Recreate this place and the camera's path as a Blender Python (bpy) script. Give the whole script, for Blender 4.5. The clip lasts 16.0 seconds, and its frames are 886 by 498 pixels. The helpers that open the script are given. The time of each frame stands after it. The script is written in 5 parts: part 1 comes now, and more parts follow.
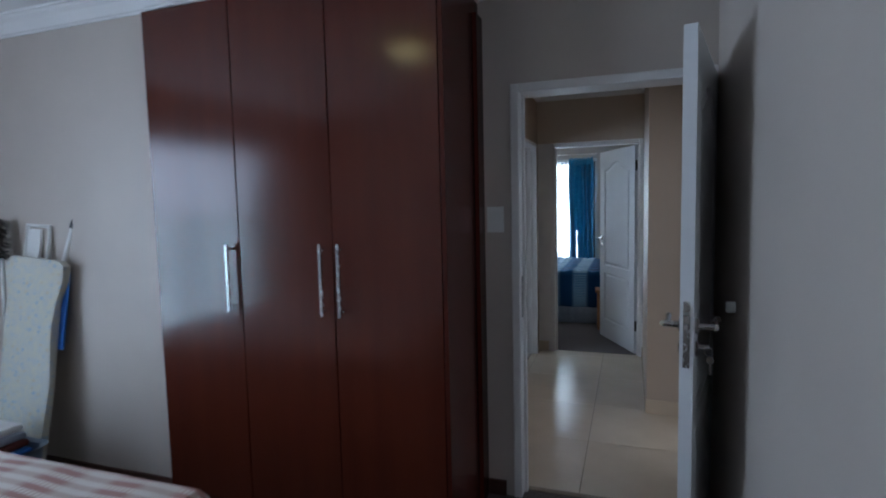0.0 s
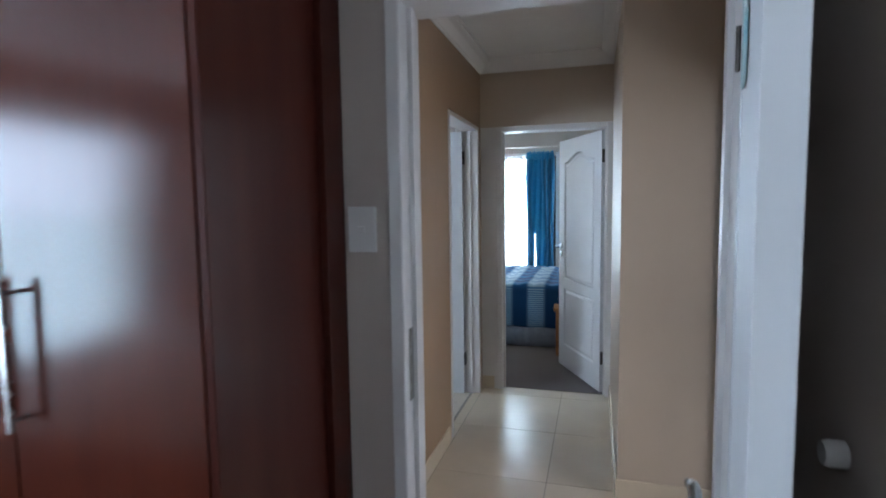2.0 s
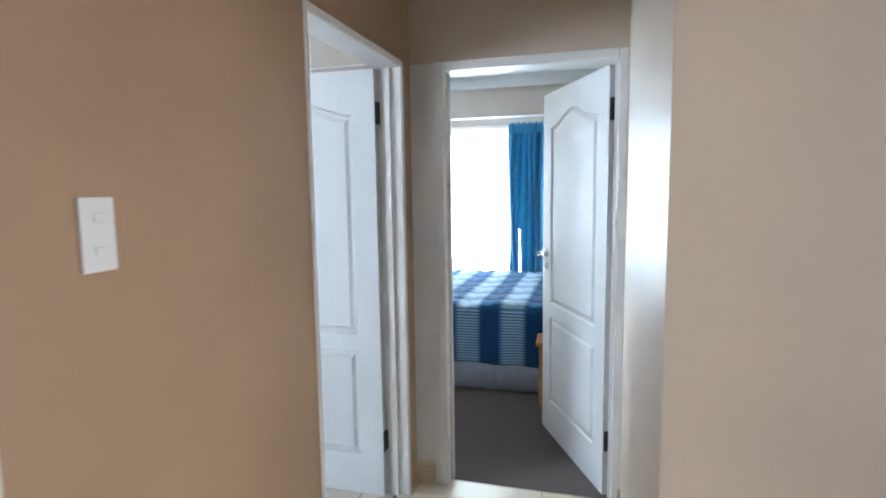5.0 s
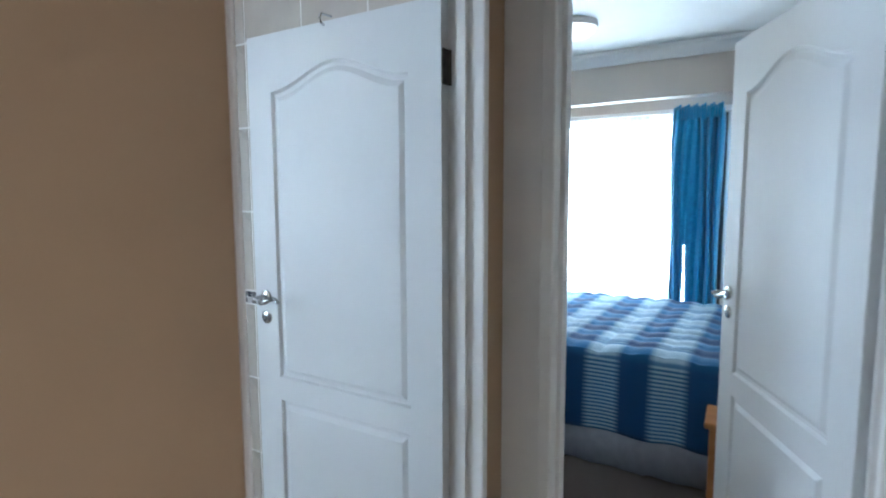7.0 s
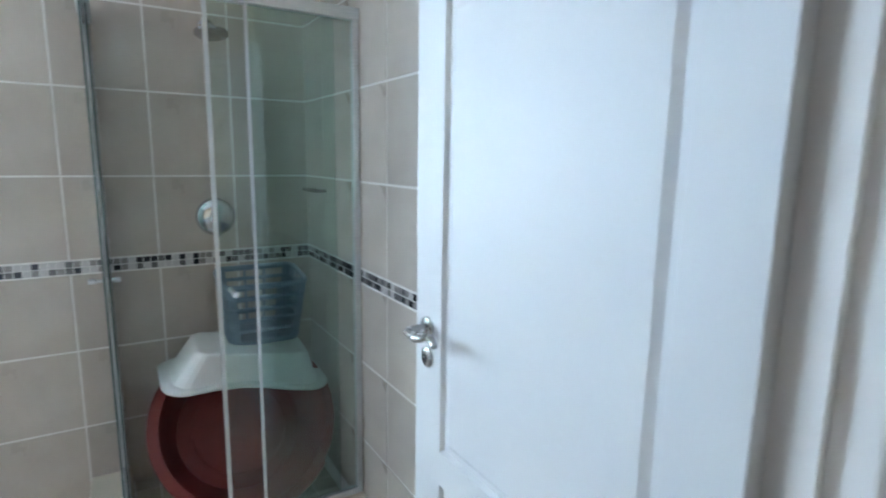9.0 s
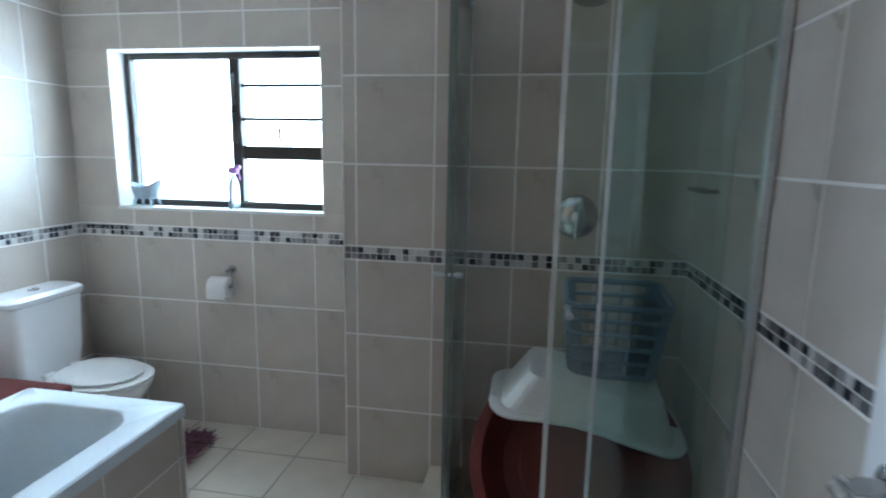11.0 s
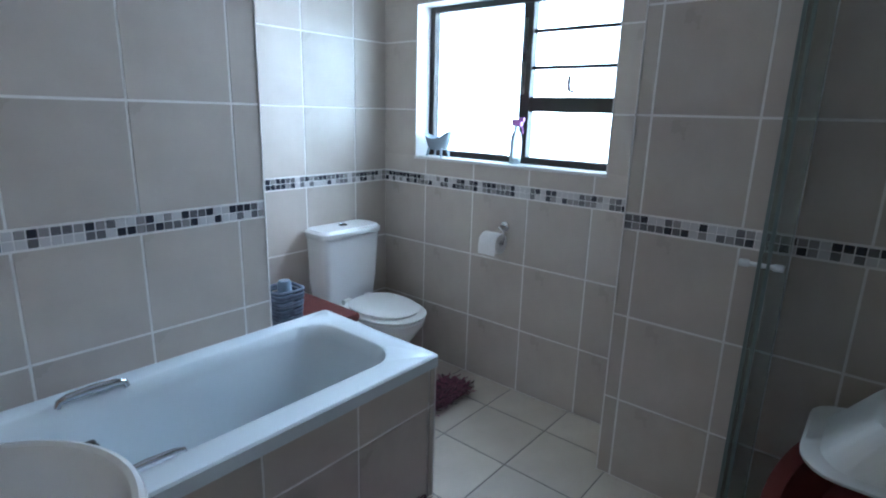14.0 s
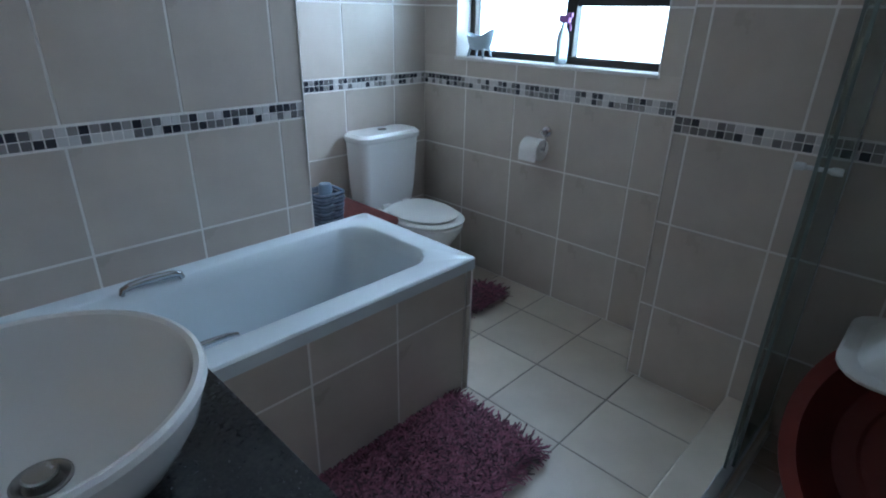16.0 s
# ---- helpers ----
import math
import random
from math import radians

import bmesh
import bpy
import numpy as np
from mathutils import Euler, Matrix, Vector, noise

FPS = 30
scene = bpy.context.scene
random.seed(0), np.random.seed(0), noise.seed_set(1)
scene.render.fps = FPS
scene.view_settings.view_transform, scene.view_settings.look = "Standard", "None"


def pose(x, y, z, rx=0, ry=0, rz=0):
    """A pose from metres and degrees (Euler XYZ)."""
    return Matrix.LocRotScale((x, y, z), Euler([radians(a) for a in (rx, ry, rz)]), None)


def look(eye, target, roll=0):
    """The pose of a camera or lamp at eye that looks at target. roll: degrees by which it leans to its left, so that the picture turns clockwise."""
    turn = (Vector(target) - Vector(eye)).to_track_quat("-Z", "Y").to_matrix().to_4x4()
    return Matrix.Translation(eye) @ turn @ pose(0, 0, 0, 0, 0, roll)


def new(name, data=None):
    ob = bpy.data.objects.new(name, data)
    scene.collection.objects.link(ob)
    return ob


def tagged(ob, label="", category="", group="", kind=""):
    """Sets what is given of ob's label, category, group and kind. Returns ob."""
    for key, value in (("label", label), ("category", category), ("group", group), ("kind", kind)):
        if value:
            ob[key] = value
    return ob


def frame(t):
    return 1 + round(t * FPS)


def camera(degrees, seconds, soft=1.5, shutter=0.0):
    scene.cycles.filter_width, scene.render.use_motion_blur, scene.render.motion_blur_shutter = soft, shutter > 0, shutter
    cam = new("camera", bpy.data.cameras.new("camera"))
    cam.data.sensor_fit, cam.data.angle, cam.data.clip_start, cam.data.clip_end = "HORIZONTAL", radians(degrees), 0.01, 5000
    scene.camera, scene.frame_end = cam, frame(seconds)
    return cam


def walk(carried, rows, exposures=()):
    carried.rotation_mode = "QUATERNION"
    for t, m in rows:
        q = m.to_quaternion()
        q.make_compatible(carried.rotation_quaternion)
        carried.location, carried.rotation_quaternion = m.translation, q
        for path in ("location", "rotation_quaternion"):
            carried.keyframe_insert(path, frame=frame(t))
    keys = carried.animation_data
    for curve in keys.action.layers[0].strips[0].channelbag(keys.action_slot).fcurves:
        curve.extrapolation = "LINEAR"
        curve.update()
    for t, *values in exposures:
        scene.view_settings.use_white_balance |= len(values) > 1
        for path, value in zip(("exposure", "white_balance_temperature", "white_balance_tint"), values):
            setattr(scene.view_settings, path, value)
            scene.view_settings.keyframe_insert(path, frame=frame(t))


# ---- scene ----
cam = camera(78.9, 16.0, soft=1.9, shutter=0.5)
PATH = [
    (0, (0.104, 0.287, 1.507), (-0.553, 2.169, 1.341), -1.3),
    (0.5, (0.121, 0.583, 1.519), (-0.527, 2.468, 1.36), -1.2),
    (1, (0.119, 0.859, 1.498), (-0.517, 2.748, 1.337), -1.0),
    (1.5, (0.09, 1.168, 1.499), (-0.497, 3.073, 1.334), -1.0),
    (2, (0.1, 1.509, 1.496), (-0.443, 3.426, 1.326), -0.8),
    (2.5, (0.11, 1.782, 1.489), (-0.429, 3.699, 1.298), -0.9),
    (3, (0.077, 2.039, 1.497), (-0.453, 3.954, 1.273), -0.8),
    (3.5, (0.087, 2.289, 1.479), (-0.422, 4.211, 1.257), -0.7),
    (3.7, (0.101, 2.415, 1.479), (-0.403, 4.338, 1.259), -0.7),
    (6, (0.078, 3.722, 1.487), (-0.661, 5.569, 1.277), -1.2),
    (6.5, (0.016, 3.945, 1.484), (-0.914, 5.702, 1.272), -0.6),
    (7, (-0.044, 4.183, 1.473), (-1.097, 5.871, 1.272), -0.2),
    (7.5, (-0.148, 4.439, 1.477), (-1.347, 6.026, 1.274), 0.0),
    (8, (-0.235, 4.621, 1.435), (-1.649, 6.024, 1.253), -0.3),
    (8.5, (-0.407, 4.79, 1.482), (-1.985, 5.99, 1.22), 0.3),
    (9, (-0.559, 4.88, 1.5), (-2.241, 5.91, 1.166), 0.9),
    (9.5, (-0.677, 4.994, 1.511), (-2.527, 5.666, 1.157), 1.2),
    (10, (-0.786, 5.104, 1.481), (-2.737, 5.368, 1.131), 0.7),
    (10.2, (-0.823, 5.123, 1.474), (-2.791, 5.251, 1.122), 0.8),
    (12.3, (-1.294, 5.057, 1.401), (-3.058, 4.176, 1.065), 1.5),
    (12.5, (-1.293, 5.055, 1.403), (-3.015, 4.098, 1.055), 1.6),
    (13, (-1.295, 5.053, 1.391), (-2.931, 3.964, 1.018), 1.9),
    (13.5, (-1.296, 5.048, 1.375), (-2.856, 3.865, 0.964), 2.0),
    (14, (-1.297, 5.049, 1.395), (-2.787, 3.808, 0.902), 1.6),
    (14.5, (-1.294, 5.058, 1.38), (-2.73, 3.786, 0.813), 1.6),
    (15, (-1.293, 5.056, 1.373), (-2.688, 3.784, 0.715), 1.5),
    (15.5, (-1.288, 5.058, 1.358), (-2.648, 3.785, 0.63), 1.7),
    (16, (-1.288, 5.059, 1.364), (-2.61, 3.789, 0.563), 1.3),
]
EXPOSURES = [(0, -1.0, 5450, 16), (1.5, -0.32, 5550, 16), (2.5, 0.43, 5750, 14), (3.5, 1.3, 5900, 14), (6, 0.6, 5700, 13), (7, 0.48, 5550, 11), (8, 0.58, 5450, 10), (8.5, 0.78, 5480, 10), (9, 0.9, 5500, 10), (9.5, 0.82, 5500, 10), (10.2, 0.5, 5500, 10), (12.5, -0.87, 5300, 15), (13.2, -0.72, 5300, 15), (14, -0.5, 5250, 15), (15, -0.65, 5250, 14), (16, -0.93, 5200, 13)]
walk(cam, [(t, look(eye, target, roll)) for t, eye, target, roll in PATH], EXPOSURES)

# ---- world and lights ----
world = bpy.data.worlds.new("sky")
scene.world = world
world.use_nodes = True
wn = world.node_tree.nodes
sky = wn.new("ShaderNodeTexSky")
sky.sky_type, sky.sun_disc, sky.sun_elevation, sky.sun_rotation = "NISHITA", False, radians(55), radians(200)
wn["Background"].inputs["Strength"].default_value = 0.1
world.node_tree.links.new(sky.outputs[0], wn["Background"].inputs["Color"])


def window_light(name, eye, target, w, h, watts, colour=(1, 1, 1)):
    """Daylight that fills a window's opening."""
    d = bpy.data.lights.new(name, "AREA")
    d.shape, d.size, d.size_y, d.energy, d.color = "RECTANGLE", w, h, watts, colour
    ob = new(name, d)
    ob.matrix_world = look(eye, target)
    return ob


window_light("daylight_bathroom", (-3.70, 3.555, 1.54), (0, 3.555, 1.54), 1.2, 0.9, 80, (0.80, 0.91, 1.0))
window_light("daylight_blue_bedroom", (-1.5, 9.22, 1.45), (-1.5, 0, 1.45), 2.4, 1.5, 118, (0.86, 0.94, 1.0))
window_light("daylight_first_bedroom", (-4.13, 0.175, 1.21), (0, 0.175, 0.45), 2.05, 1.9, 106, (0.76, 0.88, 1.0))
window_light("daylight_outer_door", (1.55, 3.30, 1.35), (-0.77, 3.95, 0.9), 1.0, 2.0, 4.0, (1.0, 0.86, 0.66))

# ---- materials ----


def mat(name, colour, rough=0.5, metal=0.0, second=None, scale=8.0, bump=0.0, bump_scale=60.0, coat=0.0, trans=0.0, ior=1.45,
        sheen=0.0, detail=4.0, rand=0.0, stretch=(1, 1, 1), spec=0.5, rough_var=0.0):
    m = bpy.data.materials.new(name)
    m.use_nodes = True
    nt = m.node_tree
    b = nt.nodes["Principled BSDF"]
    L = nt.links.new
    b.inputs["Base Color"].default_value = (*colour, 1)
    b.inputs["Roughness"].default_value = rough
    b.inputs["Metallic"].default_value = metal
    b.inputs["IOR"].default_value = ior
    b.inputs["Coat Weight"].default_value = coat
    b.inputs["Coat Roughness"].default_value = 0.08
    b.inputs["Transmission Weight"].default_value = trans
    b.inputs["Sheen Weight"].default_value = sheen
    b.inputs["Specular IOR Level"].default_value = spec
    tc = nt.nodes.new("ShaderNodeTexCoord")
    mp = nt.nodes.new("ShaderNodeMapping")
    mp.inputs["Scale"].default_value = stretch
    L(tc.outputs["Object"], mp.inputs["Vector"])
    out = None
    if second:
        n1 = nt.nodes.new("ShaderNodeTexNoise")
        n1.inputs["Scale"].default_value, n1.inputs["Detail"].default_value = scale, detail
        L(mp.outputs[0], n1.inputs["Vector"])
        cr = nt.nodes.new("ShaderNodeValToRGB")
        cr.color_ramp.elements[0].position, cr.color_ramp.elements[1].position = 0.32, 0.68
        cr.color_ramp.elements[0].color, cr.color_ramp.elements[1].color = (*colour, 1), (*second, 1)
        L(n1.outputs["Fac"], cr.inputs[0])
        out = cr.outputs[0]
        if rough_var:
            mr = nt.nodes.new("ShaderNodeMapRange")
            mr.inputs["To Min"].default_value, mr.inputs["To Max"].default_value = rough - rough_var, rough + rough_var
            L(n1.outputs["Fac"], mr.inputs["Value"])
            L(mr.outputs[0], b.inputs["Roughness"])
    if rand:
        oi = nt.nodes.new("ShaderNodeObjectInfo")
        mr = nt.nodes.new("ShaderNodeMapRange")
        mr.inputs["To Min"].default_value, mr.inputs["To Max"].default_value = 1 - rand, 1 + rand
        L(oi.outputs["Random"], mr.inputs["Value"])
        hs = nt.nodes.new("ShaderNodeHueSaturation")
        L(mr.outputs[0], hs.inputs["Value"])
        if out:
            L(out, hs.inputs["Color"])
        else:
            hs.inputs["Color"].default_value = (*colour, 1)
        out = hs.outputs[0]
    if out:
        L(out, b.inputs["Base Color"])
    if bump:
        n2 = nt.nodes.new("ShaderNodeTexNoise")
        n2.inputs["Scale"].default_value, n2.inputs["Detail"].default_value = bump_scale, 3
        L(mp.outputs[0], n2.inputs["Vector"])
        bp = nt.nodes.new("ShaderNodeBump")
        bp.inputs["Strength"].default_value, bp.inputs["Distance"].default_value = bump, 0.004
        L(n2.outputs["Fac"], bp.inputs["Height"])
        L(bp.outputs[0], b.inputs["Normal"])
    return m


PAINT = mat("wall_paint", (0.50, 0.44, 0.385), 0.45, second=(0.54, 0.475, 0.415), scale=2.5, bump=0.12, bump_scale=180, rough_var=0.06)
# hall walls: west one darker and browner, the others paler
HALL_TAN = mat("tan_hall_wall", (0.37, 0.25, 0.15), 0.36, second=(0.40, 0.27, 0.165), scale=2.5, bump=0.35, bump_scale=14, rough_var=0.06)
HALL_PALE = mat("pale_hall_wall", (0.55, 0.46, 0.36), 0.48, second=(0.58, 0.485, 0.38), scale=2.5, bump=0.5, bump_scale=9, rough_var=0.08, spec=0.4)
CEIL = mat("ceiling_paint", (0.78, 0.77, 0.75), 0.8, second=(0.82, 0.81, 0.79), scale=3, bump=0.06, bump_scale=90)
WHITE = mat("door_paint", (0.64, 0.65, 0.66), 0.5, second=(0.68, 0.685, 0.69), scale=3, bump=0.05, bump_scale=120, rough_var=0.05, spec=0.32)
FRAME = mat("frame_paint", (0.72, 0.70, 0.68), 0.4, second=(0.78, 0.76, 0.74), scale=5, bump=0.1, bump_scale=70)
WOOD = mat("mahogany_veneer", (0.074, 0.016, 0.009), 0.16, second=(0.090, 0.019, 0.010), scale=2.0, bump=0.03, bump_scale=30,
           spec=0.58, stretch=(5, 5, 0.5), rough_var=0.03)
# slightly darker, duller copy of the mahogany for side panel and filler
SIDEWOOD = mat("darker_duller_mahogany", (0.060, 0.014, 0.010), 0.26, second=(0.075, 0.018, 0.012), scale=2.0, bump=0.03, bump_scale=30, stretch=(5, 5, 0.5), spec=0.22)
DARKWOOD = mat("dark_skirting", (0.05, 0.022, 0.014), 0.4, second=(0.08, 0.03, 0.02), scale=4, stretch=(1, 8, 8))
TILE = mat("wall_tile", (0.475, 0.42, 0.365), 0.28, second=(0.545, 0.49, 0.43), scale=5.0, bump=0.05, bump_scale=60, rand=0.06, detail=6, rough_var=0.02)
GROUT = mat("pale_grout", (0.84, 0.82, 0.79), 0.9, second=(0.76, 0.74, 0.71), scale=20, bump=0.2, bump_scale=200)
FTILE = mat("bath_floor_tile", (0.58, 0.52, 0.43), 0.35, second=(0.64, 0.575, 0.48), scale=7, bump=0.05, rand=0.04, detail=7, rough_var=0.08)
FGROUT = mat("floor_grout", (0.22, 0.20, 0.18), 0.9, second=(0.30, 0.27, 0.24), scale=30, bump=0.2, bump_scale=200)
HTILE = mat("hall_floor_tile", (0.66, 0.565, 0.425), 0.22, second=(0.72, 0.62, 0.475), scale=4, bump=0.02, rand=0.03, detail=7, rough_var=0.06)
HGROUT = mat("hall_grout", (0.30, 0.25, 0.19), 0.9, second=(0.36, 0.30, 0.23), scale=30)
CARPET = mat("brown_carpet", (0.05, 0.033, 0.025), 0.95, second=(0.072, 0.048, 0.035), scale=90, bump=0.9, bump_scale=350, sheen=0.3)
CERAMIC = mat("white_ceramic", (0.80, 0.81, 0.80), 0.08, second=(0.83, 0.83, 0.82), scale=2, coat=0.4)
ACRYLIC = mat("bath_acrylic", (0.64, 0.71, 0.74), 0.16, second=(0.68, 0.74, 0.77), scale=2.5, coat=0.3, rough_var=0.04)
CHROME = mat("chrome", (0.56, 0.57, 0.59), 0.06, 1.0, second=(0.50, 0.51, 0.53), scale=12)
STEEL = mat("brushed_steel", (0.44, 0.43, 0.415), 0.27, 1.0, second=(0.47, 0.46, 0.445), scale=60, rough_var=0.02)
DULLSTEEL = mat("dull_steel", (0.22, 0.215, 0.21), 0.35, 1.0, second=(0.28, 0.275, 0.27), scale=30)
BRONZE = mat("dark_hinge_metal", (0.06, 0.055, 0.05), 0.4, 0.8, second=(0.11, 0.10, 0.09), scale=40)
BLACKALU = mat("bronze_aluminium", (0.022, 0.017, 0.015), 0.42, 0.2, second=(0.032, 0.025, 0.02), scale=15, bump=0.03)
ALU = mat("satin_aluminium", (0.62, 0.65, 0.66), 0.28, 1.0, second=(0.70, 0.72, 0.73), scale=25, stretch=(1, 1, 8))
GLASS = mat("green_glass", (0.81, 0.935, 0.895), 0.0, trans=1.0, ior=1.45)
FROST = mat("frosted_glass", (0.95, 0.96, 0.96), 0.45, trans=1.0, ior=1.3, bump=0.4, bump_scale=250, second=(0.98, 0.98, 0.98))
SEAL = mat("grey_rubber_seal", (0.10, 0.13, 0.13), 0.3, second=(0.14, 0.17, 0.17), scale=20)
MIRROR = mat("mirror_glass", (0.86, 0.88, 0.88), 0.02, 1.0)
GRANITE = mat("black_granite", (0.006, 0.006, 0.006), 0.22, second=(0.028, 0.027, 0.024), scale=180, detail=4, spec=0.25)
PLASTIC_W = mat("white_plastic", (0.74, 0.74, 0.71), 0.35, second=(0.78, 0.78, 0.76), scale=5, bump=0.02)
PLASTIC_R = mat("red_brown_plastic", (0.18, 0.032, 0.028), 0.42, second=(0.22, 0.042, 0.036), scale=6, bump=0.05)
PLASTIC_B = mat("blue_grey_plastic", (0.16, 0.22, 0.29), 0.35, second=(0.21, 0.28, 0.35), scale=8)
PLASTIC_K = mat("black_plastic", (0.02, 0.02, 0.022), 0.45, second=(0.03, 0.03, 0.032), scale=10)
PURPLE = mat("purple_plastic", (0.38, 0.12, 0.42), 0.35, second=(0.44, 0.15, 0.47), scale=9)
SHAG = mat("plum_shag", (0.08, 0.02, 0.036), 0.9, second=(0.15, 0.045, 0.07), scale=45, sheen=0.2)
PAPER = mat("tissue_paper", (0.82, 0.81, 0.80), 0.95, second=(0.78, 0.77, 0.76), scale=60, bump=0.3, bump_scale=200)
CURTAIN = mat("blue_curtain_cloth", (0.012, 0.20, 0.42), 0.8, second=(0.02, 0.26, 0.50), scale=30, bump=0.2, bump_scale=400, sheen=0.3)
VALANCE = mat("grey_blue_valance", (0.30, 0.34, 0.42), 0.9, second=(0.36, 0.40, 0.48), scale=20, bump=0.2, bump_scale=300)
PINE = mat("orange_pine", (0.36, 0.15, 0.05), 0.45, second=(0.45, 0.21, 0.08), scale=3, stretch=(1, 8, 8), bump=0.05)
BOARDCLOTH = mat("flowered_cover_cloth", (0.64, 0.61, 0.49), 0.9, second=(0.55, 0.57, 0.55), scale=26, bump=0.2, bump_scale=150)
BLUECLOTH = mat("bright_blue_cloth", (0.03, 0.13, 0.48), 0.85, second=(0.05, 0.18, 0.55), scale=20, bump=0.2)
REDCLOTH = mat("dull_red_cloth", (0.085, 0.02, 0.016), 0.9, second=(0.12, 0.03, 0.024), scale=30, bump=0.4, bump_scale=300)
WICKER = mat("grey_blue_wicker", (0.07, 0.085, 0.12), 0.7, second=(0.13, 0.16, 0.21), scale=40, bump=0.3)


def sprigged(m, scale, size, *colours):
    """Scatters small printed sprigs over a cloth."""
    nt, L = m.node_tree, m.node_tree.links.new
    b = nt.nodes["Principled BSDF"]
    ground = b.inputs["Base Color"].links[0].from_socket
    tc, vo = nt.nodes.new("ShaderNodeTexCoord"), nt.nodes.new("ShaderNodeTexVoronoi")
    vo.inputs["Scale"].default_value = scale
    L(tc.outputs["Object"], vo.inputs["Vector"])
    near = nt.nodes.new("ShaderNodeMath")
    near.operation, near.inputs[1].default_value = "LESS_THAN", size
    L(vo.outputs["Distance"], near.inputs[0])
    sep, cr = nt.nodes.new("ShaderNodeSeparateColor"), nt.nodes.new("ShaderNodeValToRGB")
    L(vo.outputs["Color"], sep.inputs[0])
    L(sep.outputs[0], cr.inputs[0])
    cr.color_ramp.interpolation = "CONSTANT"
    cr.color_ramp.elements[0].color = (*colours[0], 1)
    cr.color_ramp.elements[1].position, cr.color_ramp.elements[1].color = 0.45, (*colours[1], 1)
    e = cr.color_ramp.elements.new(0.75)
    e.color = (*colours[2], 1)
    mx = nt.nodes.new("ShaderNodeMix")
    mx.data_type = "RGBA"
    L(near.outputs[0], mx.inputs["Factor"])
    L(ground, [q for q in mx.inputs if q.name == "A" and q.type == "RGBA"][0])
    L(cr.outputs[0], [q for q in mx.inputs if q.name == "B" and q.type == "RGBA"][0])
    L([q for q in mx.outputs if q.type == "RGBA"][0], b.inputs["Base Color"])


sprigged(BOARDCLOTH, 27, 0.27, (0.50, 0.55, 0.56), (0.60, 0.54, 0.40), (0.40, 0.50, 0.57))


def striped(name, base, light, dark, width, axis, rough=0.9):
    """Woven cloth with bands across one axis, and with finer bands across the other on the pale ones."""
    m = bpy.data.materials.new(name)
    m.use_nodes = True
    nt, L = m.node_tree, m.node_tree.links.new
    b = nt.nodes["Principled BSDF"]
    b.inputs["Roughness"].default_value = rough
    b.inputs["Sheen Weight"].default_value = 0.08
    b.inputs["Specular IOR Level"].default_value = 0.2
    tc = nt.nodes.new("ShaderNodeTexCoord")
    sp = nt.nodes.new("ShaderNodeSeparateXYZ")
    L(tc.outputs["UV"], sp.inputs[0])

    def wave(socket, w, lo, hi):
        d = nt.nodes.new("ShaderNodeMath")
        d.operation = "MULTIPLY"
        d.inputs[1].default_value = 2 * math.pi / w
        L(socket, d.inputs[0])
        s = nt.nodes.new("ShaderNodeMath")
        s.operation = "SINE"
        L(d.outputs[0], s.inputs[0])
        r = nt.nodes.new("ShaderNodeMapRange")
        r.inputs["From Min"].default_value, r.inputs["From Max"].default_value = lo, hi
        L(s.outputs[0], r.inputs["Value"])
        return r.outputs[0]

    def mix(f, a, c):
        x = nt.nodes.new("ShaderNodeMix")
        x.data_type = "RGBA"
        L(f, x.inputs["Factor"])
        for k, v in (("A", a), ("B", c)):
            i = [q for q in x.inputs if q.name == k and q.type == "RGBA"][0]
            if isinstance(v, tuple):
                i.default_value = (*v, 1)
            else:
                L(v, i)
        return [q for q in x.outputs if q.type == "RGBA"][0]
    u, v = (sp.outputs[0], sp.outputs[1]) if axis == 0 else (sp.outputs[1], sp.outputs[0])
    mx = nt.nodes.new("ShaderNodeMath")
    mx.operation = "MAXIMUM"
    mx.inputs[1].default_value = -0.09
    L(v, mx.inputs[0])
    cross = wave(mx.outputs[0], 0.27, -0.5, 0.5)
    fine = mix(wave(v, 0.020, -0.6, 0.6), light, base)
    block = mix(cross, fine, light)
    sh = mix(cross, dark, base)
    col = mix(wave(u, width, -0.35, 0.35), block, sh)
    L(col, b.inputs["Base Color"])
    n2 = nt.nodes.new("ShaderNodeTexNoise")
    n2.inputs["Scale"].default_value = 300
    L(tc.outputs["Object"], n2.inputs["Vector"])
    bp = nt.nodes.new("ShaderNodeBump")
    bp.inputs["Strength"].default_value, bp.inputs["Distance"].default_value = 0.3, 0.003
    L(n2.outputs["Fac"], bp.inputs["Height"])
    L(bp.outputs[0], b.inputs["Normal"])
    return m


PLAID = striped("blue_check_bedspread", (0.016, 0.11, 0.25), (0.30, 0.42, 0.52), (0.006, 0.045, 0.13), 0.33, 0)
STRIPE = striped("maroon_striped_blanket", (0.62, 0.50, 0.45), (0.78, 0.72, 0.67), (0.46, 0.26, 0.23), 0.055, 1)


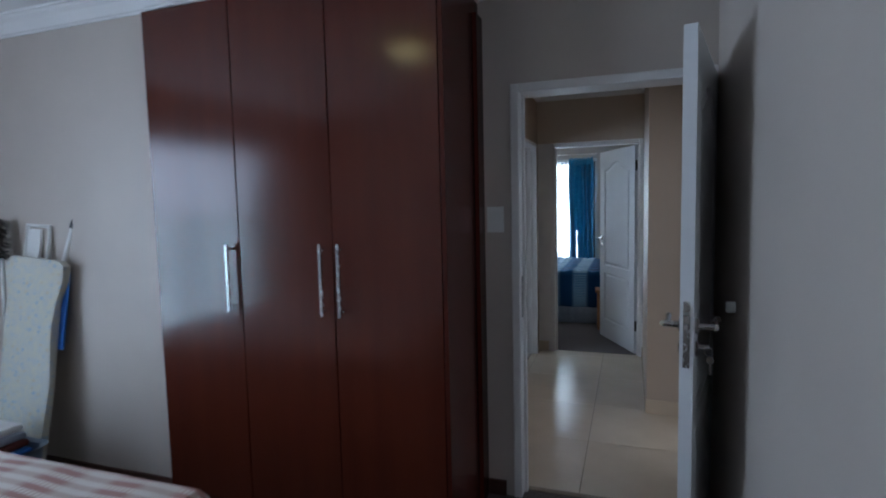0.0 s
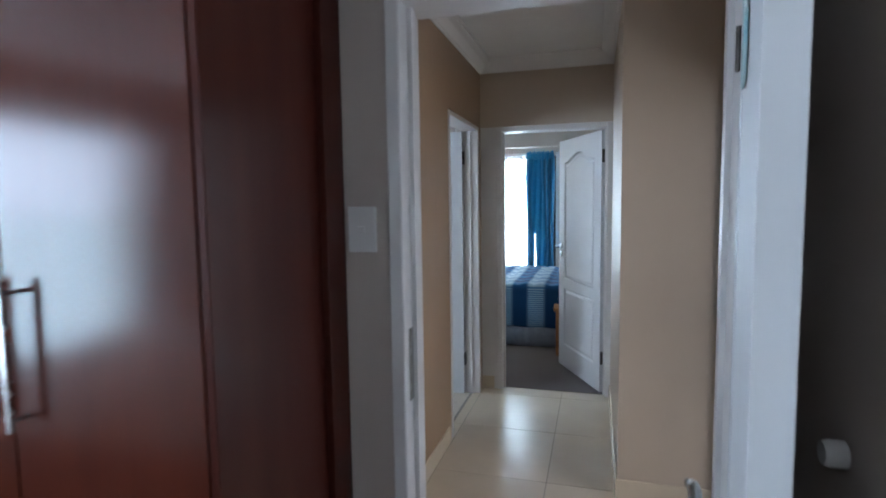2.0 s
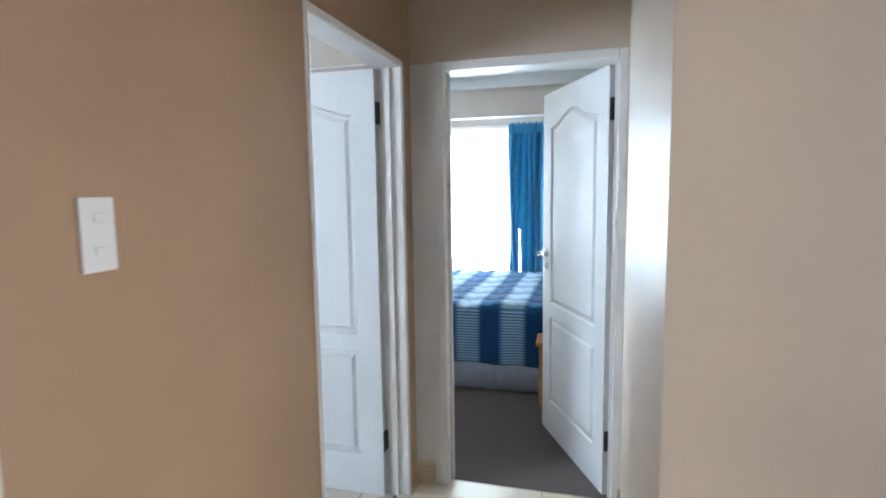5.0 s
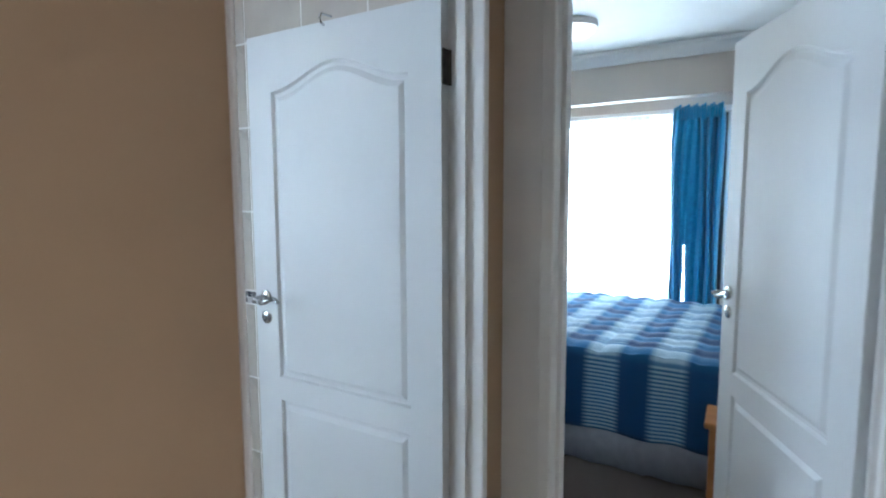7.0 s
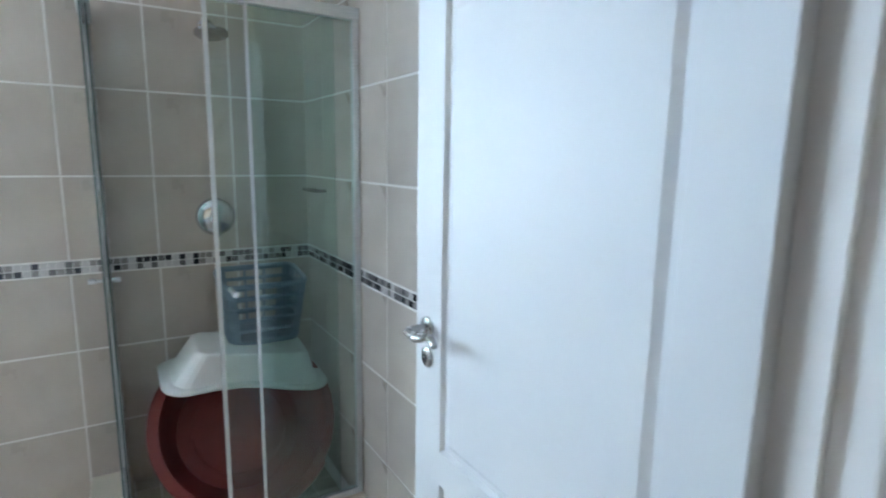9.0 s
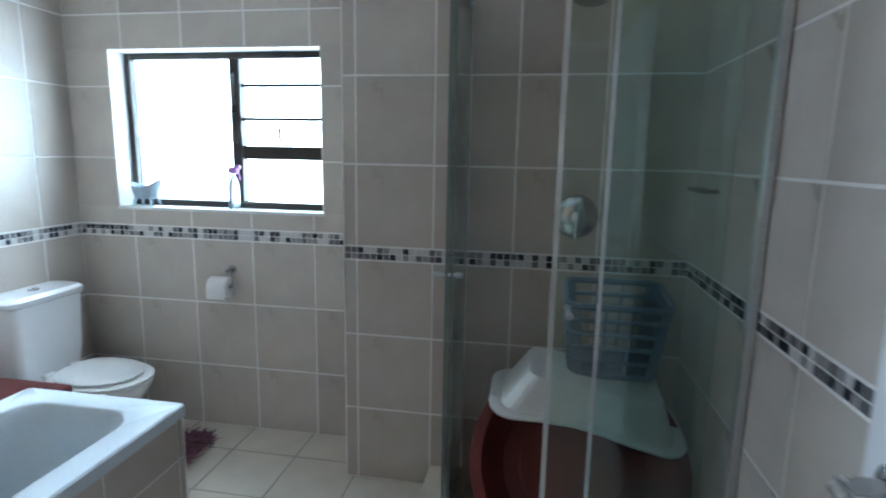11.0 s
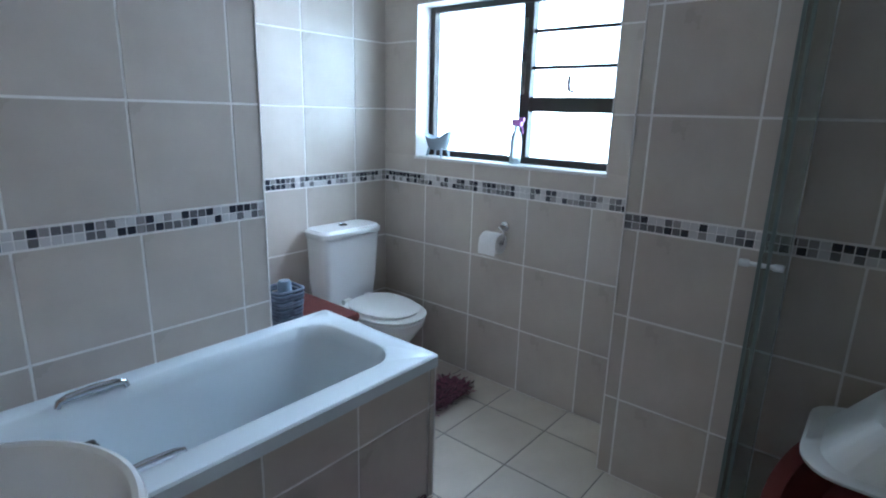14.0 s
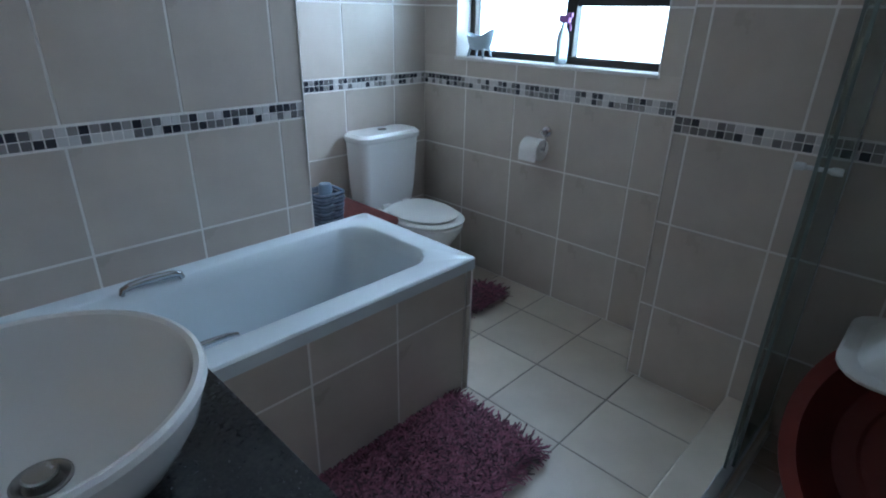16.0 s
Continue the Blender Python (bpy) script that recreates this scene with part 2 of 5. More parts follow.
def mosaic_material():
    m = mat("mosaic_glass", (0.3, 0.3, 0.32), 0.12, coat=0.3)
    nt = m.node_tree
    oi = nt.nodes.new("ShaderNodeObjectInfo")
    cr = nt.nodes.new("ShaderNodeValToRGB")
    cr.color_ramp.interpolation = "CONSTANT"
    el = cr.color_ramp.elements
    el[0].position, el[0].color = 0.0, (0.03, 0.033, 0.045, 1)
    el[1].position, el[1].color = 0.24, (0.15, 0.145, 0.15, 1)
    for p, c in ((0.48, (0.30, 0.285, 0.275, 1)), (0.68, (0.60, 0.58, 0.57, 1))):
        e = el.new(p)
        e.color = c
    nt.links.new(oi.outputs["Random"], cr.inputs[0])
    nt.links.new(cr.outputs[0], nt.nodes["Principled BSDF"].inputs["Base Color"])
    return m


MOSAIC = mosaic_material()

# ---- building helpers ----


def box(bm, x0, x1, y0, y1, z0, z1, bevel=0.0, seg=2):
    m = Matrix.Translation(((x0 + x1) / 2, (y0 + y1) / 2, (z0 + z1) / 2)) @ Matrix.Diagonal((abs(x1 - x0), abs(y1 - y0), abs(z1 - z0), 1))
    r = bmesh.ops.create_cube(bm, size=1, matrix=m)
    if bevel:
        es = {e for v in r["verts"] for e in v.link_edges}
        bmesh.ops.bevel(bm, geom=list(es), offset=bevel, segments=seg, affect="EDGES", profile=0.5)
    return bm


def boxes(*rows, bevel=0.0):
    bm = bmesh.new()
    for r in rows:
        box(bm, *r, bevel=bevel)
    return bm


def tube(bm, pts, r, n=10, closed=False):
    """A round bar along points."""
    pts = [Vector(p) for p in pts]
    rings = []
    k = len(pts)
    for i, p in enumerate(pts):
        a = pts[(i - 1) % k] if (i or closed) else p
        c = pts[(i + 1) % k] if (i < k - 1 or closed) else p
        d = (c - a).normalized()
        q = d.to_track_quat("Z", "Y")
        rr = r[i] if isinstance(r, (list, tuple)) else r
        rings.append([bm.verts.new(p + q @ Vector((rr * math.cos(2 * math.pi * j / n), rr * math.sin(2 * math.pi * j / n), 0))) for j in range(n)])
    pairs = list(zip(rings, rings[1:])) + ([(rings[-1], rings[0])] if closed else [])
    for a, c in pairs:
        for j in range(n):
            bm.faces.new((a[j], a[(j + 1) % n], c[(j + 1) % n], c[j]))
    if not closed:
        bm.faces.new(rings[0][::-1])
        bm.faces.new(rings[-1])
    return bm


def lathe(bm, profile, n=40, m=Matrix(), cap0=False, cap1=False, squash=1.0):
    """A turned shape from (radius, height) rows."""
    rings = [[bm.verts.new(m @ Vector((r * math.cos(2 * math.pi * j / n), squash * r * math.sin(2 * math.pi * j / n), z))) for j in range(n)] for r, z in profile]
    for a, c in zip(rings, rings[1:]):
        for j in range(n):
            bm.faces.new((a[j], a[(j + 1) % n], c[(j + 1) % n], c[j]))
    if cap0:
        bm.faces.new(rings[0][::-1])
    if cap1:
        bm.faces.new(rings[-1])
    return bm


def loft(bm, loops, cap0=False, cap1=False):
    rings = [[bm.verts.new(p) for p in l] for l in loops]
    n = len(rings[0])
    for a, c in zip(rings, rings[1:]):
        for j in range(n):
            bm.faces.new((a[j], a[(j + 1) % n], c[(j + 1) % n], c[j]))
    if cap0:
        bm.faces.new(rings[0][::-1])
    if cap1:
        bm.faces.new(rings[-1])
    return bm


def rounded(x0, x1, y0, y1, r, z, n=6):
    """A rectangle with round corners, as a loop of points."""
    out = []
    for cx, cy, a0 in ((x1 - r, y1 - r, 0), (x0 + r, y1 - r, 90), (x0 + r, y0 + r, 180), (x1 - r, y0 + r, 270)):
        for i in range(n + 1):
            a = radians(a0 + 90 * i / n)
            out.append(Vector((cx + r * math.cos(a), cy + r * math.sin(a), z)))
    return out


def mesh_of(name, bm, material, smooth=False):
    bmesh.ops.recalc_face_normals(bm, faces=bm.faces[:])
    me = bpy.data.meshes.new(name)
    bm.to_mesh(me)
    bm.free()
    me.materials.append(material)
    if smooth:
        me.polygons.foreach_set("use_smooth", [True] * len(me.polygons))
        me.set_sharp_from_angle(angle=radians(38))
    return me


def part(name, bm, material, parent, label="", smooth=False):
    ob = new(name, mesh_of(name, bm, material, smooth))
    ob.parent = parent
    if label:
        ob["label"] = label
    return ob


def single(name, bm, material, label, category, group="", kind="", smooth=False):
    return tagged(new(name, mesh_of(name, bm, material, smooth)), label, category, group, kind)


def thing(name, m, label, category, group="", kind=""):
    ob = new(name)
    ob.empty_display_size = 0.1
    ob.matrix_world = m
    return tagged(ob, label, category, group, kind)


def structure(name, bm, material, label, category):
    return single(name, bm, material, label, category, kind="structure")


H = 2.58
# ---- structure: first bedroom ----
structure("wall_bed1_north", boxes((-4.0, -2.15, 2.42, 2.70, 0, H)), PAINT, "beige-grey painted bedroom wall beside the wardrobe", "wall")
structure("wall_bed1_door", boxes((-2.15, -0.445, 2.91, 3.06, 0, H), (-0.445, 0.452, 2.91, 3.06, 2.075, H), (0.452, 0.80, 2.91, 3.06, 0, H)), PAINT,
          "beige-grey painted wall with the bedroom doorway", "wall")
structure("wall_bed1_bulkhead", boxes((-2.15, -0.60, 2.40, 2.91, 2.475, H)), PAINT, "painted bulkhead over the fitted wardrobe", "wall")
structure("wall_bed1_east", boxes((0.456, 0.57, -2.0, 2.91, 0, H)), PAINT, "beige-grey painted bedroom wall behind the open door", "wall")
structure("wall_bed1_south", boxes((-4.12, 0.57, -2.12, -2.0, 0, H)), PAINT, "plain painted back wall of the bedroom", "wall")
structure("wall_bed1_west", boxes((-4.12, -4.0, -2.0, -0.80, 0, H), (-4.12, -4.0, 1.15, 2.70, 0, H), (-4.12, -4.0, -0.80, 1.15, 0, 0.3),
                                  (-4.12, -4.0, -0.80, 1.15, 2.12, H)), PAINT, "painted bedroom wall with the window opening", "wall")
structure("floor_bed1", boxes((-4.0, -2.15, -2.0, 2.70, -0.1, -0.006), (-2.15, 0.456, -2.0, 3.0, -0.1, -0.006)), CARPET, "brown carpet on the bedroom floor", "floor")
structure("ceiling_bed1", boxes((-4.12, 0.57, -2.12, 3.06, H, H + 0.1)), CEIL, "white painted bedroom ceiling", "ceiling")

# ---- structure: hall ----
WX, EX, NY = -0.77, 0.22, 5.70
structure("wall_hall_west", boxes((-0.88, WX, 3.06, 4.729, 0, H), (-0.88, WX, 4.729, 5.585, 2.075, H), (-0.88, WX, 5.585, 5.815, 0, H)), HALL_TAN,
          "tan-brown hall wall with the bathroom doorway", "wall")
# brightness of the light on this strip is put into its colour
structure("wall_hall_strip", boxes((WX, -0.635, NY, 5.815, 0, 2.075)), FRAME, "strip of wall between two door frames, whitened to look lit", "wall")
structure("wall_hall_end", boxes((WX, -0.635, NY, 5.815, 2.075, H), (-0.635, 0.21, NY, 5.815, 2.075, H), (0.21, EX, NY, 5.815, 0, H)), HALL_PALE,
          "beige end wall with a bedroom doorway", "wall")
structure("wall_hall_pier", boxes((EX, 0.80, 4.25, 5.815, 0, H)), HALL_PALE, "beige pier that narrows the hall", "wall")
structure("wall_hall_east", boxes((0.65, 0.80, 3.06, 3.38, 0, H), (0.65, 0.80, 3.38, 4.25, 2.10, H)), HALL_PALE, "painted wall round the outer door", "wall")
structure("ceiling_hall", boxes((-0.88, 0.80, 3.06, 5.815, H, H + 0.1)), CEIL, "white painted hall ceiling", "ceiling")
hall_floor = structure("floor_hall", boxes((-0.825, 0.80, 3.0, 5.76, -0.1, -0.002)), HGROUT, "large cream floor tiles with thin dark joints", "floor")

# ---- structure: bathroom ----
T = 0.0016
wall_tub = structure("wall_bath_south", boxes((-2.373 + T, -0.88, 3.06, 3.295 - T, 0, H)), GROUT, "greige tiled wall along the bathtub with a mosaic band", "wall")
wall_side = structure("wall_bath_alcove_side", boxes((-2.373 + T, -2.25, 2.70, 3.06, 0, H)), GROUT, "tiled side of the toilet alcove", "wall")
wall_alcove = structure("wall_bath_alcove", boxes((-3.62, -2.373 + T, 2.70, 2.76 - T, 0, H)), GROUT, "greige tiled wall behind the toilet with a mosaic band", "wall")
WZ0, WZ1, WY0, WY1 = 1.158, 1.932, 3.0, 4.108
wall_win = structure("wall_bath_window", boxes((-3.64, -3.5 - T, 2.76 - T, WY0, 0, H), (-3.64, -3.5 - T, WY1, 4.325, 0, H), (-3.64, -3.5 - T, WY0, WY1, 0, WZ0),
                                               (-3.64, -3.5 - T, WY0, WY1, WZ1, H)), GROUT, "greige tiled wall with the bathroom window", "wall")
wall_pil = structure("wall_bath_shower", boxes((-3.64, -3.185 - T, 4.325 + T, 5.815, 0, H)), GROUT, "greige tiled shower wall standing proud of the window wall", "wall")
wall_nor = structure("wall_bath_north", boxes((-3.185 - T, -0.88, 5.695 + T, 5.815, 0, H)), GROUT, "greige tiled wall behind the shower and the door", "wall")
structure("ceiling_bath", boxes((-3.64, -0.88, 2.70, 5.815, H, H + 0.1)), CEIL, "white painted bathroom ceiling", "ceiling")
bath_floor = structure("floor_bath", boxes((-3.51, -0.825, 2.75, 5.71, -0.1, -0.002)), FGROUT, "cream square floor tiles with darker joints", "floor")

# ---- structure: blue bedroom ----
structure("wall_bed2_south", boxes((-3.3, -0.88, 5.815, 5.83, 0, H), (0.80, 1.2, 5.70, 5.83, 0, H)), PAINT, "painted bedroom wall beside the doorway", "wall")
structure("wall_bed2_west", boxes((-3.42, -3.3, 5.815, 9.15, 0, H)), PAINT, "plain painted bedroom wall", "wall")
structure("wall_bed2_east", boxes((1.2, 1.32, 5.70, 9.15, 0, H)), PAINT, "plain painted bedroom wall", "wall")
structure("wall_bed2_niche", boxes((-0.365, 1.2, 8.63, 9.05, 0, H), (-3.3, -2.95, 8.63, 9.05, 0, H), (-2.95, -0.365, 8.63, 8.75, 2.205, H), (-2.95, -0.365, 8.75, 9.05, 2.30, H)), PAINT,
          "painted beam and piers round the window niche", "wall")
structure("wall_bed2_north", boxes((-3.3, -2.6, 9.05, 9.15, 0, H), (-0.42, 1.2, 9.05, 9.15, 0, H), (-2.6, -0.42, 9.05, 9.15, 0, 0.42), (-2.6, -0.42, 9.05, 9.15, 2.12, H)), PAINT,
          "painted wall with a wide bright window", "wall")
structure("floor_bed2", boxes((-3.3, 1.2, 5.76, 9.05, -0.1, 0.0)), CARPET, "brown carpet on the bedroom floor", "floor")
structure("ceiling_bed2", boxes((-3.42, 1.32, 5.815, 9.15, H, H + 0.1)), CEIL, "white painted bedroom ceiling", "ceiling")


def cornice(name, a, b, inward, size=0.095):
    """A cove moulding between two points at the ceiling, with its back to the wall."""
    a, b, n = Vector((*a, H)), Vector((*b, H)), Vector((*inward, 0))
    prof = [(0, 0), (0, -1), (0.10, -1), (0.13, -0.9), (0.22, -0.86), (0.36, -0.66), (0.56, -0.42), (0.82, -0.25), (0.87, -0.14), (1, -0.12), (1, 0)]
    bm = bmesh.new()
    loft(bm, [[p + n * (u * size) + Vector((0, 0, v * size)) for u, v in prof] for p in (a, b)], True, True)
    return structure(name, bm, CEIL, "white plaster cove cornice at the ceiling", "cornice")


cornice("cornice_1", (WX, 3.06), (WX, NY), (1, 0))
cornice("cornice_2", (WX, NY), (EX, NY), (0, -1))
cornice("cornice_3", (EX, NY), (EX, 4.25), (-1, 0))
cornice("cornice_4", (EX, 4.25), (0.65, 4.25), (0, -1))
cornice("cornice_5", (-4.0, 2.42), (-2.15, 2.42), (0, -1))
cornice("cornice_6", (-2.15, 2.40), (-0.60, 2.40), (0, -1))
cornice("cornice_7", (-0.60, 2.91), (0.456, 2.91), (0, -1))
cornice("cornice_8", (0.456, 2.91), (0.456, -2.0), (-1, 0))
cornice("cornice_9", (-3.3, 8.63), (1.2, 8.63), (0, -1))


def skirting(name, rows, material, label):
    return structure(name, boxes(*rows, bevel=0.003), material, label, "skirting")


skirting("baseboard_hall", [(WX, WX + 0.010, 3.06, 4.66, 0, 0.10), (WX, -0.67, NY - 0.010, NY, 0, 0.10), (EX - 0.010, EX, 4.25, NY - 0.01, 0, 0.10),
                            (EX - 0.010, 0.65, 4.24, 4.25, 0, 0.10)], HTILE, "cream tile skirting along the hall walls")
skirting("baseboard_bed1", [(-4.0, -2.16, 2.405, 2.42, 0, 0.08), (0.441, 0.456, -2.0, 2.89, 0, 0.08), (-0.582, -0.49, 2.895, 2.91, 0, 0.08)], DARKWOOD, "dark wooden skirting")


# ---- doors ----
def panel_loop(x0, x1, z0, z1, arch, inset, y, n=14):
    pts = [Vector((x0 + inset, y, z0 + inset)), Vector((x1 - inset, y, z0 + inset))]
    for i in range(n + 1):
        s = i / n
        x = x1 - inset + (x0 - x1 + 2 * inset) * s
        pts.append(Vector((x, y, z1 - inset + arch * (0.5 - 0.5 * math.cos(2 * math.pi * s)))))
    return pts


def door_leaf_mesh(w=0.813, h=2.022, t=0.04):
    """A moulded two-panel leaf: x from its hinge edge, y through its thickness."""
    bm = bmesh.new()
    for y, s in ((0.0, 1), (t, -1)):
        outer = [bm.verts.new(p) for p in ((0, y, 0), (w, y, 0), (w, y, h), (0, y, h))]
        edges = [bm.edges.new((outer[i], outer[(i + 1) % 4])) for i in range(4)]
        for z0, z1, arch in ((0.80, 1.825, 0.075), (0.20, 0.715, 0.0)):
            rings = []
            for inset, dep in ((0, 0), (0.007, 0.010), (0.019, 0.010), (0.036, 0.002)):
                rings.append([bm.verts.new(p) for p in panel_loop(0.115, w - 0.115, z0, z1, arch, inset, y + s * dep)])
            n = len(rings[0])
            edges += [bm.edges.new((rings[0][i], rings[0][(i + 1) % n])) for i in range(n)]
            for a, c in zip(rings, rings[1:]):
                for i in range(n):
                    bm.faces.new((a[i], a[(i + 1) % n], c[(i + 1) % n], c[i]))
            bm.faces.new(rings[-1])
        bmesh.ops.triangle_fill(bm, use_beauty=True, use_dissolve=False, edges=edges)
    for x0, z0, x1, z1 in ((0, 0, w, 0), (w, 0, w, h), (w, h, 0, h), (0, h, 0, 0)):
        bm.faces.new([bm.verts.new(p) for p in ((x0, 0, z0), (x1, 0, z1), (x1, t, z1), (x0, t, z0))])
    bmesh.ops.remove_doubles(bm, verts=bm.verts[:], dist=1e-5)
    return bm


def lever(parent, x, z, y, out, toward):
    """A curved steel lever with its round rose and the keyhole plate below; out: the face's side, toward: the way that it points."""
    bm = bmesh.new()
    rose = Matrix.Translation((x, y, z)) @ Matrix.Rotation(radians(-90 * out), 4, "X")
    lathe(bm, [(0.0255, 0), (0.0255, 0.006), (0.022, 0.009), (0.011, 0.010), (0.0095, 0.056)], 24, rose, True, True)
    part("rose", bm, STEEL, parent, smooth=True)
    bm = bmesh.new()
    pts = [(x + toward * 0.125 * s, y + out * (0.060 - 0.010 * math.sin(math.pi * s)), z - 0.010 * math.sin(math.pi * 2 * s)) for s in (0, 0.12, 0.25, 0.4, 0.55, 0.7, 0.85, 1)]
    tube(bm, pts, [0.009, 0.010, 0.010, 0.0095, 0.009, 0.009, 0.0085, 0.007], 12)
    part("handle", bm, STEEL, parent, "curved steel lever handle", True)
    bm = bmesh.new()
    lathe(bm, [(0.0245, 0), (0.0245, 0.005), (0.020, 0.008)], 24, Matrix.Translation((x, y, z - 0.075)) @ Matrix.Rotation(radians(-90 * out), 4, "X"), True, True)
    part("keyhole_plate", bm, STEEL, parent, smooth=True)
    part("keyhole", boxes((x - 0.003, x + 0.003, y + out * 0.0082, y + out * 0.0092, z - 0.088, z - 0.066)), PLASTIC_K, parent)


def door(name, m, label):
    """A door leaf hung at m: x runs from the hinges to the lock, y goes through it."""
    d = thing(name, m, label, "door", kind="structure")
    part("leaf", door_leaf_mesh(), WHITE, d)
    for y, s in ((0.0, -1), (0.04, 1)):
        lever(d, 0.755, 1.095, y, s, -1)
    part("lock_plate", boxes((0.8135, 0.8155, 0.010, 0.030, 0.97, 1.18)), STEEL, d)
    part("latch", boxes((0.8155, 0.823, 0.014, 0.026, 1.09, 1.11), bevel=0.002), CHROME, d)
    for z in (0.22, 1.78):
        bm = boxes((-0.004, 0.0, 0.004, 0.036, z, z + 0.10))
        tube(bm, [(-0.004, -0.004, z), (-0.004, -0.004, z + 0.10)], 0.007, 10)
        part("hinge", bm, BRONZE, d, "dark metal butt hinge")
    return d


def door_frame(name, axis, lo, hi, wall0, wall1, top, label, w=0.042, near=None):
    """A pressed steel frame round an opening: its jambs, its head and the stops."""
    f = thing(name, Matrix(), label, "door frame", kind="structure")
    p = 0.012

    def bar(a0, a1, d0, d1, z0, z1):
        return (a0, a1, d0, d1, z0, z1) if axis == "x" else (d0, d1, a0, a1, z0, z1)
    o0, o1, d0, d1 = lo - (near or w), hi + w, wall0 - p, wall1 + p
    for a0, a1, s0, s1 in ((o0, lo, lo, lo + 0.014), (hi, o1, hi - 0.014, hi)):
        bm = boxes(bar(a0, a1, d0, d1, 0, top + w), bevel=0.006)
        mid = (wall0 + wall1) / 2
        box(bm, *bar(s0, s1, mid - 0.02, mid + 0.012, 0, top))
        part("jamb", bm, FRAME, f)
    bm = boxes(bar(lo, hi, d0, d1, top, top + w), bevel=0.006)
    part("head", bm, FRAME, f)
    return f


door_frame("door_frame_1", "x", -0.408, 0.414, 2.91, 3.06, 2.034, "white painted steel frame of the bedroom doorway")
door_frame("door_frame_2", "y", 4.737, 5.550, -0.88, WX, 2.034, "white painted steel frame of the bathroom doorway", 0.03, 0.010)
door_frame("door_frame_3", "x", -0.602, 0.180, NY, 5.815, 2.034, "white painted steel frame of the blue bedroom doorway")
part("strike_plate", boxes((-0.4075, -0.4055, 2.93, 2.965, 0.93, 1.14)), STEEL, bpy.data.objects["door_frame_1"])


def hung(hx, hy, ex, ey):
    """The pose of a leaf from its hinge to its lock edge."""
    return Matrix.Translation((hx, hy, 0.006)) @ Matrix.Rotation(math.atan2(ey - hy, ex - hx), 4, "Z")


door_1 = door("door_1", hung(0.414, 2.90, 0.252, 2.103), "white moulded two-panel door standing open against the wall")
door_2 = door("door_2", hung(-0.875, 5.508, -1.69, 5.498) @ Matrix.Translation((0, -0.04, 0)), "white moulded two-panel bathroom door standing open")
door_3 = door("door_3", hung(0.178, 5.80, -0.175, 6.526), "white moulded two-panel bedroom door standing half open")


# ---- daylight beyond the openings ----
def glow(name, strength, colour, bm, label):
    m = bpy.data.materials.new(name)
    m.use_nodes = True
    e = m.node_tree.nodes.new("ShaderNodeEmission")
    e.inputs["Color"].default_value, e.inputs["Strength"].default_value = (*colour, 1), strength
    m.node_tree.links.new(e.outputs[0], m.node_tree.nodes["Material Output"].inputs["Surface"])
    return structure(name, bm, m, label, "backdrop")


glow("backdrop_1", 6, (0.93, 0.97, 1), boxes((-4.6, -4.58, 1.0, 6.0, -0.5, 3.6)), "overexposed white daylight outside the bathroom window")
glow("backdrop_2", 6, (0.93, 0.97, 1), boxes((-4.5, 1.5, 9.95, 9.97, -0.5, 3.6)), "overexposed white daylight outside the bedroom window")
glow("backdrop_3", 5, (0.88, 0.94, 1), boxes((-5.0, -4.98, -2.0, 3.0, -0.5, 3.6)), "overexposed white daylight outside the first bedroom")
glow("backdrop_4", 2.4, (1, 0.98, 0.95), boxes((2.6, 2.62, 1.5, 6.5, -0.5, 3.6)), "overexposed white daylight outside the outer door")


# ---- windows ----
def alu_window(name, m, w, h, label, mullions=(), transoms=(), extra=(), bar=0.045, depth=0.05, glassmat=GLASS):
    """A dark aluminium window in its own plane: x across, z up, y through it. transoms: (x0, x1, z)."""
    win = thing(name, m, label, "window", kind="structure")
    for r in ((0, bar, 0, depth, 0, h), (w - bar, w, 0, depth, 0, h)):
        part("window_frame", boxes(r, bevel=0.004), BLACKALU, win)
    for z in (0, h - bar):
        part("window_frame", boxes((bar, w - bar, 0, depth, z, z + bar), bevel=0.004), BLACKALU, win)
    for x in mullions:
        part("mullion", boxes((x, x + 0.055, -0.004, depth, bar, h - bar), bevel=0.004), BLACKALU, win)
    for x0, x1, z, t in transoms:
        part("glazing_bar", boxes((x0, x1, 0.006, depth - 0.01, z, z + t), bevel=0.003), BLACKALU, win)
    p = part("pane", boxes((bar, w - bar, 0.028, 0.032, bar, h - bar)), glassmat, win)
    p.visible_shadow = False
    return win


# bathroom window, seen from the room: x of the window runs along +y
bw = alu_window("window_1", Matrix.Translation((-3.600, WY0, WZ0)) @ Matrix.Rotation(radians(90), 4, "Z"), WY1 - WY0, WZ1 - WZ0,
                "dark aluminium bathroom window with a barred opening sash", (0.585,),
                ((0.64, 1.073, 0.25, 0.068), (0.64, 1.073, 0.442, 0.016), (0.64, 1.073, 0.605, 0.016)), bar=0.035)
bm = boxes((0.845, 0.855, -0.02, 0.0, 0.35, 0.41), bevel=0.002)
tube(bm, [(0.85, -0.016, 0.36), (0.86, -0.026, 0.345), (0.885, -0.03, 0.34)], 0.006)
part("stay_handle", bm, BLACKALU, bw)
for z in (0.33, 0.52):
    part("sash_gap", boxes((0.598, 0.612, -0.006, -0.0045, z, z + 0.15)), FROST, bw)
structure("window_reveal", boxes((-3.64, -3.495, WY0 - 0.001, WY0 + 0.004, WZ0, WZ1), (-3.64, -3.495, WY1 - 0.004, WY1 + 0.001, WZ0, WZ1),
                                 (-3.64, -3.495, WY0, WY1, WZ1 - 0.004, WZ1 + 0.001)), FRAME, "white plastered reveal of the bathroom window", "reveal")
